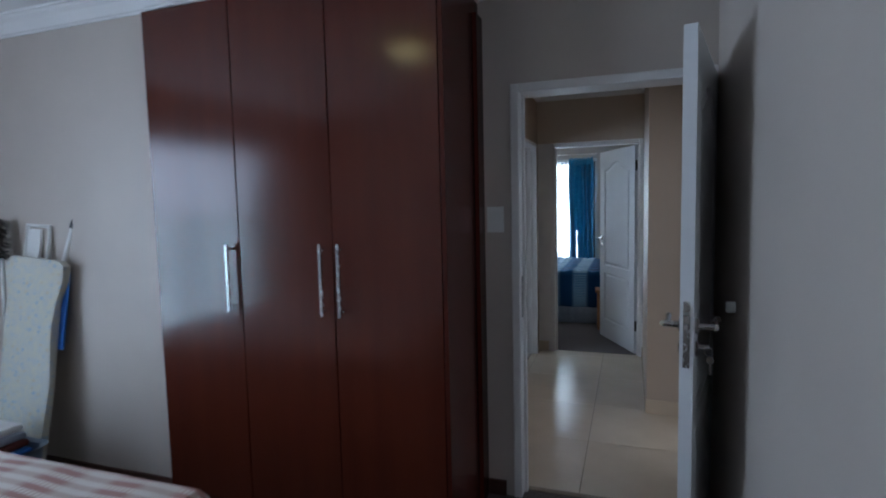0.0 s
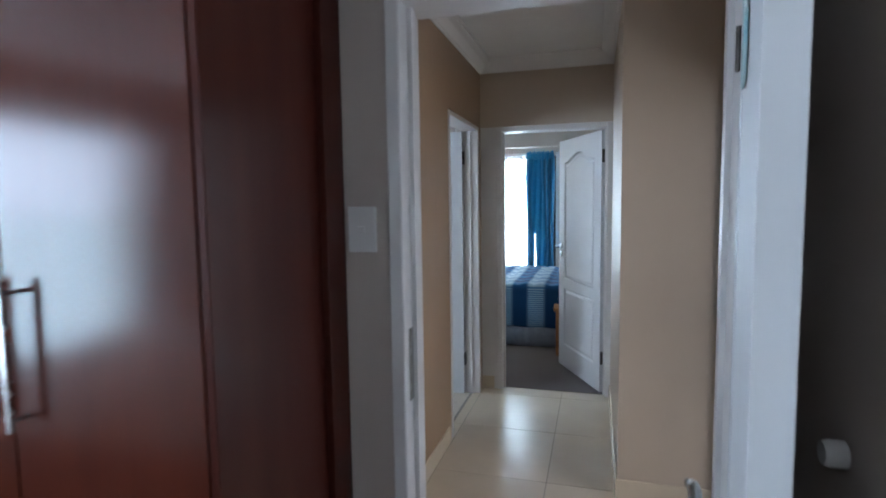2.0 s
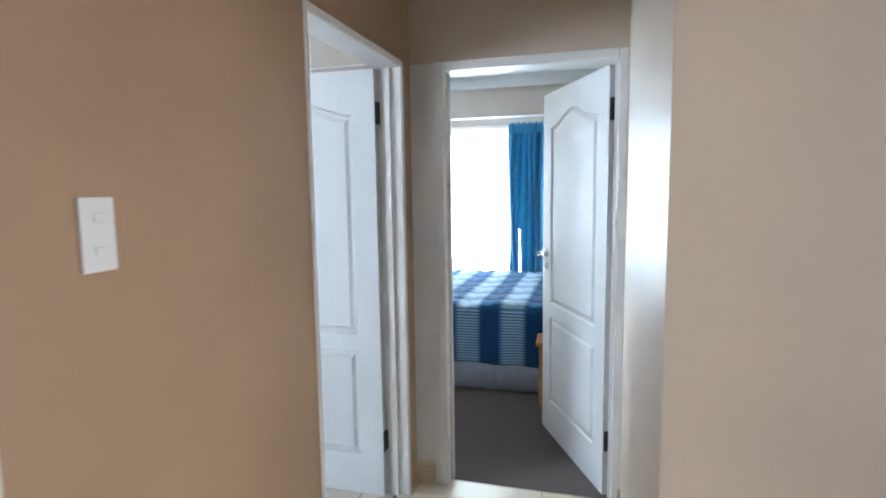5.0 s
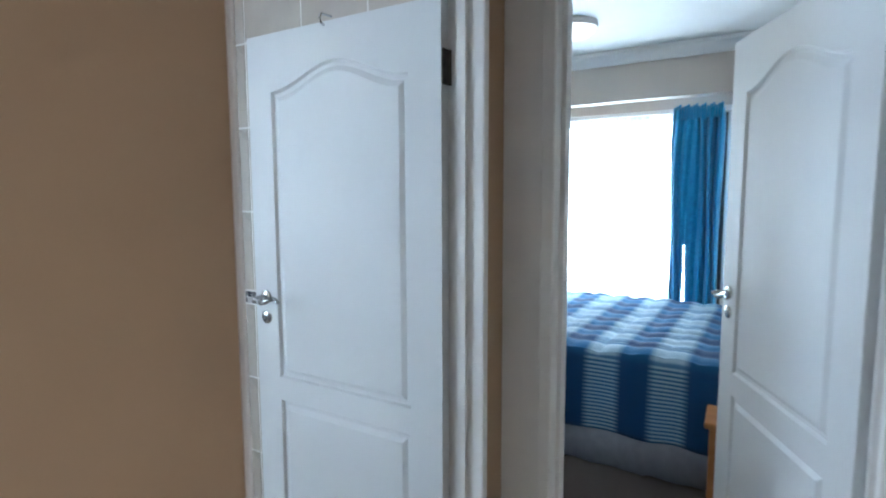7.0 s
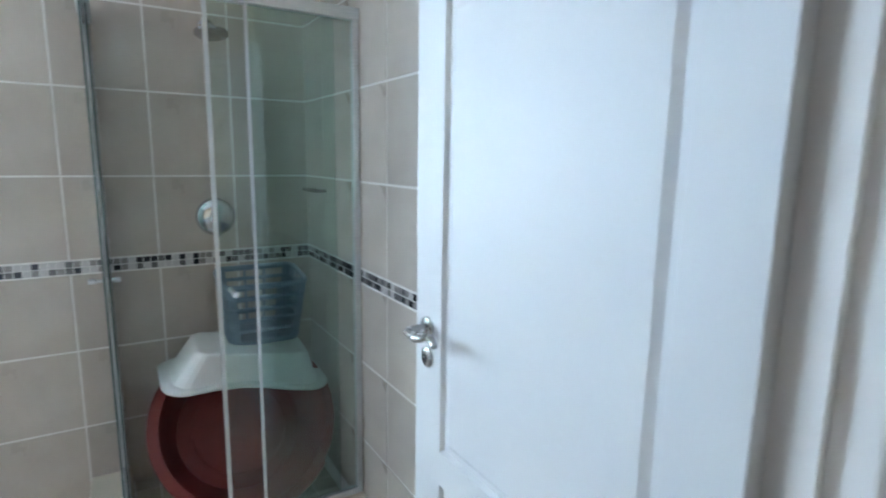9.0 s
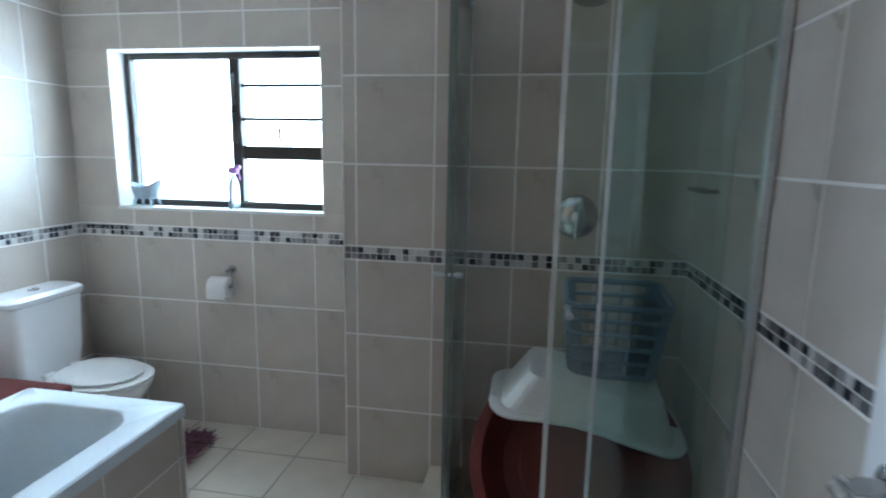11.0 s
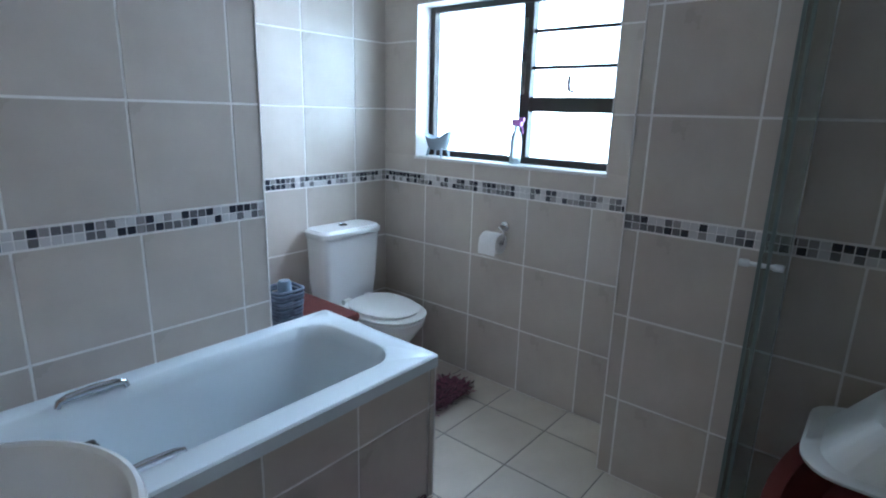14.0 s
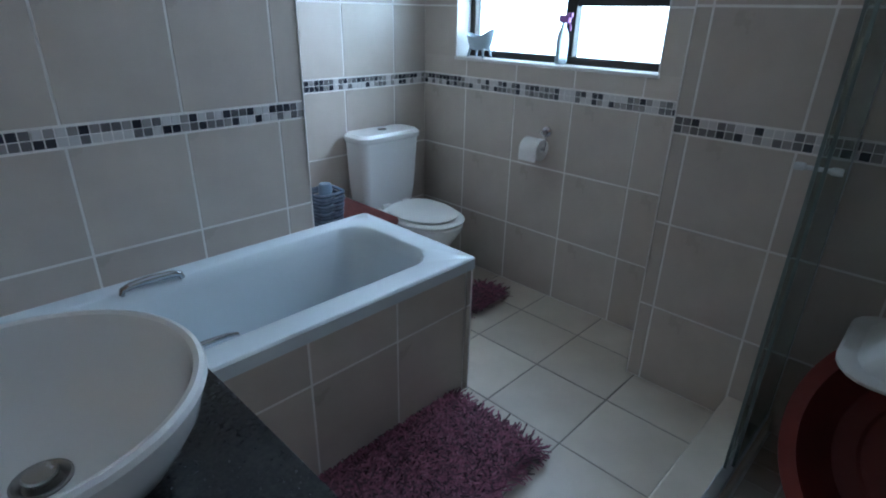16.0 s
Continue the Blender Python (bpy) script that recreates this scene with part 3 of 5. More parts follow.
structure("window_sill", boxes((-3.60, -3.488, WY0 - 0.004, WY1 + 0.004, WZ0 - 0.014, WZ0 + 0.002), bevel=0.003), FRAME, "white window sill with rounded edge", "sill")
alu_window("window_2", Matrix.Translation((-2.6, 9.07, 0.42)), 2.18, 1.70, "wide dark aluminium bedroom window", (0.72, 1.42), (), bar=0.04)
alu_window("window_3", Matrix.Translation((-4.06, -0.80, 0.3)) @ Matrix.Rotation(radians(90), 4, "Z"), 1.95, 1.82, "dark aluminium window of the first bedroom", (0.95,))

# sheer net and rail in the niche
bm = bmesh.new()
cols = []
for i in range(221):
    x = -2.62 + 2.02 * i / 220
    cols.append((x, 8.99 + 0.012 * math.sin(i * 0.9) + 0.006 * math.sin(i * 0.37)))
loft(bm, [[Vector((x, y, z)) for x, y in cols] for z in (0.30, 1.4, 2.13)])
bmesh.ops.delete(bm, geom=[f for f in bm.faces if max(v.co.x for v in f.verts) - min(v.co.x for v in f.verts) > 1], context="FACES")
NET = mat("net_cloth", (0.9, 0.91, 0.92), 0.9)
nb = NET.node_tree
mixn, trn, tln = nb.nodes.new("ShaderNodeMixShader"), nb.nodes.new("ShaderNodeBsdfTransparent"), nb.nodes.new("ShaderNodeBsdfTranslucent")
mixn.inputs[0].default_value = 0.45
nb.links.new(trn.outputs[0], mixn.inputs[1])
nb.links.new(tln.outputs[0], mixn.inputs[2])
nb.links.new(mixn.outputs[0], nb.nodes["Material Output"].inputs["Surface"])
single("net_curtain", bm, NET, "sheer white net curtain across the window", "curtain", smooth=True)
rail = thing("curtain_rail", Matrix(), "white curtain rail across the window niche", "rail")
part("rail", boxes((-2.94, -0.37, 8.94, 8.965, 2.12, 2.155), bevel=0.004), FRAME, rail)
for x in (-2.9, -1.6, -0.42):
    part("bracket", boxes((x, x + 0.02, 8.955, 9.05, 2.13, 2.15)), FRAME, rail)


def curtain(name, x0, x1, y, z0, z1, folds, label, slit=None):
    bm = bmesh.new()
    n, rows = folds * 10, 14
    for k in range(rows + 1):
        f = k / rows
        z = z0 + (z1 - z0) * f
        spread = 1.0 + 0.05 * math.sin(3 * f) - 0.08 * max(0, f - 0.9) * 8
        for i in range(n + 1):
            s = i / n
            x = (x0 + x1) / 2 + (s - 0.5) * (x1 - x0) * spread + 0.012 * math.sin(5 * f + 9 * s)
            amp = 0.022 + 0.014 * math.sin(7 * s + 2)
            bm.verts.new((x, y + amp * math.sin(2 * math.pi * folds * s + 0.5 * math.sin(3 * f)) + 0.010 * math.sin(4 * f + 3 * s), z))
    bm.verts.ensure_lookup_table()
    for k in range(rows):
        for i in range(n):
            if slit and abs(i / n - slit) < 0.05 - 0.13 * k / rows:
                continue
            a = k * (n + 1) + i
            bm.faces.new([bm.verts[j] for j in (a, a + 1, a + n + 2, a + n + 1)])
    c = thing(name, Matrix(), label, "curtain")
    cloth = part("cloth", bm, CURTAIN, c, smooth=True)
    mod = cloth.modifiers.new("thick", "SOLIDIFY")
    mod.thickness = 0.004
    m2 = folds * 3
    for i in range(m2):
        u0, u1 = x0 + (x1 - x0) * i / m2, x0 + (x1 - x0) * (i + 0.92) / m2
        part("heading_pleat", boxes((u0, u1, y - 0.035, y - 0.012, z1 - 0.075 - 0.008 * (i % 3), z1 + 0.020 + 0.010 * ((i * 7) % 3)), bevel=0.008), CURTAIN, c, smooth=True)
    return c


curtain("curtain", -0.80, -0.44, 8.90, 0.46, 2.135, 6, "bright blue gathered curtain drawn to one side of the window", 0.34)
curtain("curtain", -2.95, -2.60, 8.90, 0.46, 2.135, 6, "bright blue gathered curtain drawn to the far side of the window")

# ---- blue bedroom ----
def draped(x0, x1, y0, y1, ztop, drops, material, name, parent, r=0.05, wob=0.008, seed=1, quilt=0.0):
    """A cloth over a box: the top, and falls of their own length at -x, +x, -y, +y; UV in metres along the cloth."""
    bm = bmesh.new()
    uvl = bm.loops.layers.uv.new("UVMap")
    nx, ny = 110, 100
    dl, dr, df, db = drops
    W, D = x1 - x0, y1 - y0
    grid, uv = {}, {}
    for i in range(nx + 1):
        for j in range(ny + 1):
            u, v = -dl + (W + dl + dr) * i / nx, -df + (D + df + db) * j / ny
            ex, ey = max(0, -u, u - W), max(0, -v, v - D)
            px, py = x0 + min(max(u, 0), W), y0 + min(max(v, 0), D)
            sx, sy = (-1 if u < 0 else 1), (-1 if v < 0 else 1)
            drop = max(ex, ey)
            z = ztop - drop + (0.02 * math.exp(-drop / 0.04) - 0.02 if drop else 0)
            fold = (0.014 + 0.05 * drop) * (0.5 + 0.5 * math.sin(19 * (u if ey >= ex else v) + 2 * noise.noise((u * 2, v * 2, seed))))
            if ex:
                px += sx * (min(ex, 0.02) + (fold if ex >= ey else 0) * min(1, ex * 5))
            if ey:
                py += sy * (min(ey, 0.02) + (fold if ey > ex else 0) * min(1, ey * 5))
            q = noise.noise((px * 3, py * 3, seed + 5)) + quilt * abs(math.sin(px * math.pi / 0.165) * math.sin(py * math.pi / 0.135)) ** 0.6
            grid[i, j] = bm.verts.new((px, py, z + (wob * 2 * q if not drop else 0)))
            uv[grid[i, j]] = (u, v)
    for i in range(nx):
        for j in range(ny):
            f = bm.faces.new((grid[i, j], grid[i + 1, j], grid[i + 1, j + 1], grid[i, j + 1]))
            for l in f.loops:
                l[uvl].uv = uv[l.vert]
    if parent:
        return part(name, bm, material, parent, smooth=True)
    return bm


bed2 = thing("bed", Matrix.Translation((0, 0, 0)), "double bed with a grey-blue valance under a checked spread", "bed")
part("base", boxes((-2.35, -0.25, 7.03, 8.60, 0.12, 0.34), bevel=0.02), VALANCE, bed2)
part("mattress", boxes((-2.36, -0.24, 7.02, 8.60, 0.34, 0.625), bevel=0.05), VALANCE, bed2, smooth=True)
bm = bmesh.new()
for a, b, axis in (((-2.36, 7.01), (-0.24, 7.01), 0), ((-0.235, 7.01), (-0.235, 8.60), 1)):
    n = 80
    lo, hi = [], []
    for i in range(n + 1):
        x, y = a[0] + (b[0] - a[0]) * i / n, a[1] + (b[1] - a[1]) * i / n
        o = 0.008 * math.sin(i * 0.8) + (0.02 if i % 27 == 13 else 0)
        lo.append(bm.verts.new((x + (o if axis else 0), y - (0 if axis else o), 0.015)))
        hi.append(bm.verts.new((x, y, 0.36)))
    for i in range(n):
        bm.faces.new((lo[i], lo[i + 1], hi[i + 1], hi[i]))
vl = part("valance", bm, VALANCE, bed2, "gathered grey-blue valance", True)
vl.modifiers.new("thick", "SOLIDIFY").thickness = 0.006
for x in (-2.25, -0.35):
    for y in (7.12, 8.5):
        part("leg", boxes((x - 0.03, x + 0.03, y - 0.03, y + 0.03, 0, 0.12), bevel=0.004), DARKWOOD, bed2)
spread = single("bedspread", draped(-2.37, -0.23, 7.0, 8.58, 0.64, (0.3, 0.38, 0.40, 0.02), PLAID, "spread", None, quilt=1.3), PLAID,
                "blue and white checked bedspread hanging over the bed's foot", "bedspread", smooth=True)
spread.modifiers.new("thick", "SOLIDIFY").thickness = 0.008

chest = thing("chest", Matrix.Translation((-0.005, 6.86, 0)) @ Matrix.Rotation(radians(3), 4, "Z"), "small orange pine blanket chest at the bed's foot", "chest")
part("body", boxes((-0.26, 0.26, -0.10, 0.12, 0.04, 0.44), bevel=0.006), PINE, chest)
part("lid", boxes((-0.28, 0.28, -0.12, 0.13, 0.44, 0.47), bevel=0.008), PINE, chest)
for x in (-0.23, 0.23):
    for y in (-0.08, 0.10):
        part("foot", boxes((x - 0.025, x + 0.025, y - 0.02, y + 0.02, 0, 0.04)), PINE, chest)

lamp = thing("ceiling_light", Matrix.Translation((-1.24, 7.72, H)), "round flush ceiling light with a bright frosted bowl", "ceiling light")
bm = bmesh.new()
lathe(bm, [(0.15, 0), (0.155, -0.02), (0.145, -0.035), (0.13, -0.037)], 40, cap0=True)
part("rim", bm, FRAME, lamp, smooth=True)
bm = bmesh.new()
lathe(bm, [(0.135, -0.03), (0.13, -0.055), (0.10, -0.082), (0.05, -0.096), (0.008, -0.10)], 40, cap1=True)
# weak emission added to keep the bowl bright white
COOL = mat("glowing_white_bowl", (0.8, 0.8, 0.78), 0.4)
COOL.node_tree.nodes["Principled BSDF"].inputs["Emission Color"].default_value = (1.0, 0.97, 0.92, 1)
COOL.node_tree.nodes["Principled BSDF"].inputs["Emission Strength"].default_value = 1.0
part("bowl", bm, COOL, lamp, smooth=True)

# ---- hall ----
def wall_switch(name, m, label, w=0.115, h=0.075, rockers=1):
    """A switch plate: x across, z up, y out of the wall towards -y."""
    sw = thing(name, m, label, "light switch")
    part("plate", boxes((-w / 2, w / 2, -0.010, 0, -h / 2, h / 2), bevel=0.003), PLASTIC_W, sw)
    for i in range(rockers):
        z = (i - (rockers - 1) / 2) * h * 0.45
        part("rocker", boxes((-0.012, 0.012, -0.0145, -0.010, z - 0.009, z + 0.009), bevel=0.002), PLASTIC_W, sw)
    return sw


wall_switch("light_switch", Matrix.Translation((-0.53, 2.91, 1.425)), "white square light switch beside the bedroom doorway", 0.085, 0.128)
wall_switch("light_switch", Matrix.Translation((WX, 3.965, 1.413)) @ Matrix.Rotation(radians(90), 4, "Z"), "white two-gang light switch on the hall wall", 0.07, 0.135, 2)

mir = thing("wall_mirror", Matrix.Translation((WX, 3.56, 1.31)) @ Matrix.Rotation(radians(90), 4, "Z"), "tall narrow mirror in a white moulded frame", "mirror")
mw, mh = 0.20, 0.80
for x0, x1, z0, z1 in ((-mw, -mw + 0.045, -mh, mh), (mw - 0.045, mw, -mh, mh), (-mw + 0.045, mw - 0.045, -mh, -mh + 0.045), (-mw + 0.045, mw - 0.045, mh - 0.045, mh)):
    bm = boxes((x0, x1, -0.018, 0, z0, z1), bevel=0.004)
    box(bm, x0 + 0.012, x1 - 0.012, -0.024, -0.016, z0 + 0.012, z1 - 0.012, bevel=0.003)
    part("frame", bm, FRAME, mir)
part("glass", boxes((-mw + 0.04, mw - 0.04, -0.010, -0.004, -mh + 0.04, mh - 0.04)), MIRROR, mir)

# outer door: frame in the opening, leaf ajar
of = thing("door_frame_4", Matrix(), "dark bronze aluminium frame of the outer door", "door frame", kind="structure")
part("jamb", boxes((0.655, 0.80, 4.220, 4.25, 0, 2.085), bevel=0.003), BLACKALU, of)
part("jamb", boxes((0.645, 0.80, 3.38, 3.425, 0, 2.085), bevel=0.003), BLACKALU, of)
part("head", boxes((0.645, 0.80, 3.425, 4.220, 2.04, 2.085), bevel=0.003), BLACKALU, of)
od = thing("door_4", hung(0.695, 4.216, 1.01, 3.546), "dark aluminium outer door with frosted panes, ajar", "door", kind="structure")
ow, oh = 0.74, 2.02
for x0, x1, z0, z1, n in ((0, 0.038, 0, oh, "stile"), (ow - 0.05, ow, 0, oh, "stile"), (0.038, ow - 0.05, 0, 0.07, "rail"), (0.038, ow - 0.05, 0.905, 0.965, "rail"), (0.038, ow - 0.05, oh - 0.06, oh, "rail")):
    part(n, boxes((x0, x1, 0, 0.04, z0, z1), bevel=0.003), BLACKALU, od)
for z0, z1 in ((0.065, 0.91), (0.96, oh - 0.055)):
    p = part("pane", boxes((0.034, ow - 0.045, 0.016, 0.022, z0, z1)), FROST, od, "frosted glass pane")
    p.visible_shadow = False

# plaque, keys and stop at the first door
plaque = tagged(new("door_plaque", mesh_of("door_plaque", boxes((0.33, 0.43, -0.006, 0.0, 1.68, 1.90), bevel=0.003), mat("plaque_print", (0.55, 0.60, 0.58), 0.5, second=(0.16, 0.36, 0.38), scale=14))),
                "small printed plaque on the white door", "plaque")
plaque.matrix_world = door_1.matrix_world.copy()
bm = bmesh.new()
lathe(bm, [(0.020, 0), (0.020, 0.022), (0.017, 0.030), (0.006, 0.032)], 20, Matrix.Translation((0.456, 2.40, 1.12)) @ Matrix.Rotation(radians(-90), 4, "Y"), True, True)
single("door_stop", bm, PLASTIC_W, "round white rubber door stop on the wall", "door stop", smooth=True)
keys = thing("key_ring", door_1.matrix_world @ Matrix.Translation((0.755, 0.05, 1.01)), "two steel keys on a ring in the door lock", "keys")
bm = boxes((-0.002, 0.002, 0, 0.03, 0.012, 0.026))
part("key", bm, STEEL, keys)
bm = bmesh.new()
tube(bm, [(0, 0.03 + 0.014 * math.cos(a), 0.004 + 0.014 * math.sin(a)) for a in [k * math.pi / 8 for k in range(16)]], 0.0013, 6, True)
part("ring", bm, STEEL, keys)
for dx, s in ((0.002, -12), (-0.003, 9)):
    bm = bmesh.new()
    lathe(bm, [(0.012, 0), (0.012, 0.002)], 16, Matrix.Translation((dx, 0.034, -0.022)) @ Matrix.Rotation(radians(90), 4, "Y"), True, True)
    box(bm, dx, dx + 0.002, 0.031, 0.038, -0.07, -0.03)
    part("key", bm, STEEL, keys)

# ---- first bedroom ----
ward = thing("wardrobe", Matrix(), "tall fitted wardrobe of glossy reddish mahogany with three doors", "wardrobe")
X = [-2.148, -1.637, -1.135, -0.625]
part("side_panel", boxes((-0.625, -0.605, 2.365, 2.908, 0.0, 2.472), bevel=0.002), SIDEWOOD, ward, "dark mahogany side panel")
part("side_panel", boxes((-2.148, -2.128, 2.385, 2.908, 0.0, 2.472)), WOOD, ward)
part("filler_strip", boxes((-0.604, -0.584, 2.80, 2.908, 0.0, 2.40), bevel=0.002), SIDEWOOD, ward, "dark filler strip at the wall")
part("back", boxes((-2.128, -0.625, 2.885, 2.905, 0.0, 2.472)), WOOD, ward)
part("plinth", boxes((-2.128, -0.626, 2.395, 2.415, 0.0, 0.06)), WOOD, ward)
part("top_board", boxes((-2.128, -0.625, 2.39, 2.885, 2.452, 2.472)), WOOD, ward)
for i in range(3):
    d = part("door", boxes((X[i] + 0.002, X[i + 1] - 0.002, 2.362, 2.382, 0.062, 2.468), bevel=0.0025), WOOD, ward)
    hx = X[i + 1] - 0.045 if i < 2 else X[i] + 0.045
    bm = boxes((hx - 0.007, hx + 0.007, 2.318, 2.330, 1.02, 1.345), bevel=0.002)
    for z in (1.045, 1.32):
        tube(bm, [(hx, 2.328, z), (hx, 2.363, z)], 0.005, 8)
    part("handle", bm, STEEL, d, "long brushed steel bar handle")

lamp1 = thing("ceiling_light", Matrix.Translation((-1.30, 1.02, H)), "round flush ceiling light glowing warm yellow", "ceiling light")
bm = bmesh.new()
lathe(bm, [(0.15, 0), (0.155, -0.02), (0.145, -0.035), (0.13, -0.037)], 40, cap0=True)
part("rim", bm, FRAME, lamp1, smooth=True)
bm = bmesh.new()
lathe(bm, [(0.135, -0.03), (0.13, -0.055), (0.10, -0.082), (0.05, -0.096), (0.008, -0.10)], 40, cap1=True)
WARM = mat("lit_bowl", (0.8, 0.72, 0.45), 0.4)
WARM.node_tree.nodes["Principled BSDF"].inputs["Emission Color"].default_value = (1.0, 0.85, 0.35, 1)
WARM.node_tree.nodes["Principled BSDF"].inputs["Emission Strength"].default_value = 9.0
part("bowl", bm, WARM, lamp1, smooth=True)

# hook over the bathroom door
bm = bmesh.new()
tube(bm, [(-1.28, 5.466, 2.00), (-1.28, 5.455, 2.005), (-1.28, 5.448, 2.02), (-1.28, 5.455, 2.034), (-1.28, 5.50, 2.036)], 0.004, 8)
single("door_hook", bm, CHROME, "small chrome hook over the bathroom door", "hook")

# ironing board leaning on the wall
ib = thing("ironing_board", Matrix.Translation((-3.115, 2.22, 0)) @ Matrix.Rotation(radians(-7), 4, "X") @ Matrix.Rotation(radians(4), 4, "Y"),
           "folded ironing board with a pale flowered cover leaning on the wall", "ironing board")
bm = bmesh.new()
prof = [(0.0, 0.17), (0.25, 0.18), (0.6, 0.195), (0.9, 0.185), (1.05, 0.19), (1.16, 0.23), (1.24, 0.235), (1.27, 0.19)]
loft(bm, [[Vector((-w, -0.02 - 0.006 * math.sin(9 * z), z)), Vector((-w * 0.5, -0.034, z)), Vector((w * 0.5, -0.034, z)), Vector((w, -0.02 + 0.008 * math.sin(13 * z), z)),
           Vector((w, 0.02, z)), Vector((-w, 0.02, z))] for z, w in prof], True, True)
part("cover", bm, BOARDCLOTH, ib, smooth=True)
part("cover_edge", boxes((0.12, 0.225, 0.021, 0.034, 0.78, 1.21), bevel=0.006), BLUECLOTH, ib, "bright blue cloth at the back of the cover")
bm = bmesh.new()
tube(bm, [(0.10, 0.035, 0.15), (0.15, 0.04, 1.25), (0.205, 0.04, 1.47)], 0.016, 10)
part("leg", bm, PLASTIC_W, ib, smooth=True)
bm = bmesh.new()
tube(bm, [(0.201, 0.04, 1.455), (0.218, 0.04, 1.53)], 0.021, 10)
part("foot_cap", bm, PLASTIC_K, ib, "black rubber foot cap")
bm = bmesh.new()
tube(bm, [(-0.13, 0.02, 1.25), (-0.13, 0.02, 1.45), (0.05, 0.02, 1.45), (0.05, 0.02, 1.25)], 0.015, 8)
box(bm, -0.12, -0.02, 0.015, 0.03, 1.26, 1.43)
part("iron_rest", bm, PLASTIC_W, ib)

duster = thing("duster", Matrix.Translation((-3.28, 2.30, 0)) @ Matrix.Rotation(radians(-2.2), 4, "X"), "dark fluffy duster on a long stick leaning on the wall", "duster")
bm = bmesh.new()
tube(bm, [(0, 0, 0.0), (0, 0, 1.32)], 0.011, 10)
part("stick", bm, PLASTIC_W, duster, smooth=True)
rng4 = random.Random(12)
vs_, fs_ = [], []
for _ in range(900):
    a_, z_ = rng4.random() * 6.283, 1.26 + 0.22 * rng4.random()
    ln_, up_ = 0.045 + 0.035 * rng4.random(), 0.03 * rng4.random() - 0.025
    c_, d_ = math.cos(a_), math.sin(a_)
    b_ = len(vs_)
    vs_ += [(-d_ * 0.004, c_ * 0.004, z_), (d_ * 0.004, -c_ * 0.004, z_), (c_ * ln_ * 0.6 + d_ * 0.004, d_ * ln_ * 0.6 - c_ * 0.004, z_ + up_ * 0.4), (c_ * ln_ * 0.6 - d_ * 0.004, d_ * ln_ * 0.6 + c_ * 0.004, z_ + up_ * 0.4), (c_ * ln_, d_ * ln_, z_ + up_)]
    fs_ += [(b_, b_ + 1, b_ + 2, b_ + 3), (b_ + 3, b_ + 2, b_ + 4)]
me_d = bpy.data.meshes.new("tuft")
me_d.from_pydata(vs_, [], fs_)
me_d.materials.append(mat("dark_fibre", (0.03, 0.022, 0.02), 0.9, second=(0.06, 0.045, 0.04), scale=40))
tuft = new("tuft", me_d)
tuft.parent = duster
tuft["kind"] = "stuff"

basket = thing("laundry_basket", Matrix.Translation((-2.93, 1.93, 0)), "grey plastic laundry basket heaped with folded clothes", "laundry basket")
bm = bmesh.new()
loft(bm, [rounded(-0.22, 0.22, -0.16, 0.16, 0.06, 0.0), rounded(-0.26, 0.26, -0.19, 0.19, 0.07, 0.34), rounded(-0.275, 0.275, -0.205, 0.205, 0.07, 0.35),
          rounded(-0.25, 0.25, -0.18, 0.18, 0.07, 0.34), rounded(-0.21, 0.21, -0.15, 0.15, 0.06, 0.01)], True, True)
part("tub", bm, PLASTIC_B, basket, smooth=True)
for k, (mm, dz) in enumerate(((BLUECLOTH, 0.30), (REDCLOTH, 0.345), (VALANCE, 0.385), (PAPER, 0.425))):
    bm = boxes((-0.21 + 0.01 * k, 0.22 - 0.02 * k, -0.15, 0.14, dz, dz + 0.04), bevel=0.018)
    for v in bm.verts:
        v.co.z += 0.012 * noise.noise(v.co * 6)
    tagged(new("folded_clothes", mesh_of("folded_clothes", bm, mm, True)), ("blue", "red", "grey", "white")[k] + " folded clothes in the laundry basket", "clothes").matrix_world = basket.matrix_world

bed1 = thing("bed", Matrix(), "bed with a mattress under a striped blanket", "bed")
part("base", boxes((-3.3, -1.25, -0.35, 1.58, 0.10, 0.34), bevel=0.02), DARKWOOD, bed1)
part("mattress", boxes((-3.3, -1.24, -0.36, 1.59, 0.34, 0.575), bevel=0.05), PLASTIC_W, bed1, smooth=True)
for x in (-3.2, -1.35):
    for y in (-0.25, 1.48):
        part("leg", boxes((x - 0.03, x + 0.03, y - 0.03, y + 0.03, -0.004, 0.10)), DARKWOOD, bed1)
blanket = single("blanket", draped(-3.31, -1.23, -0.37, 1.62, 0.595, (0.2, 0.2, 0.2, 0.22), STRIPE, "blanket", None), STRIPE,
                 "maroon and cream striped blanket spread over the bed", "blanket", smooth=True)

# ---- bathroom ----
tub = thing("bathtub", Matrix(), "white built-in bathtub with chrome grab handles", "bathtub")
x0, x1, y0, y1 = -2.632, -0.89, 3.299, 3.936
bm = bmesh.new()
zt = 0.574
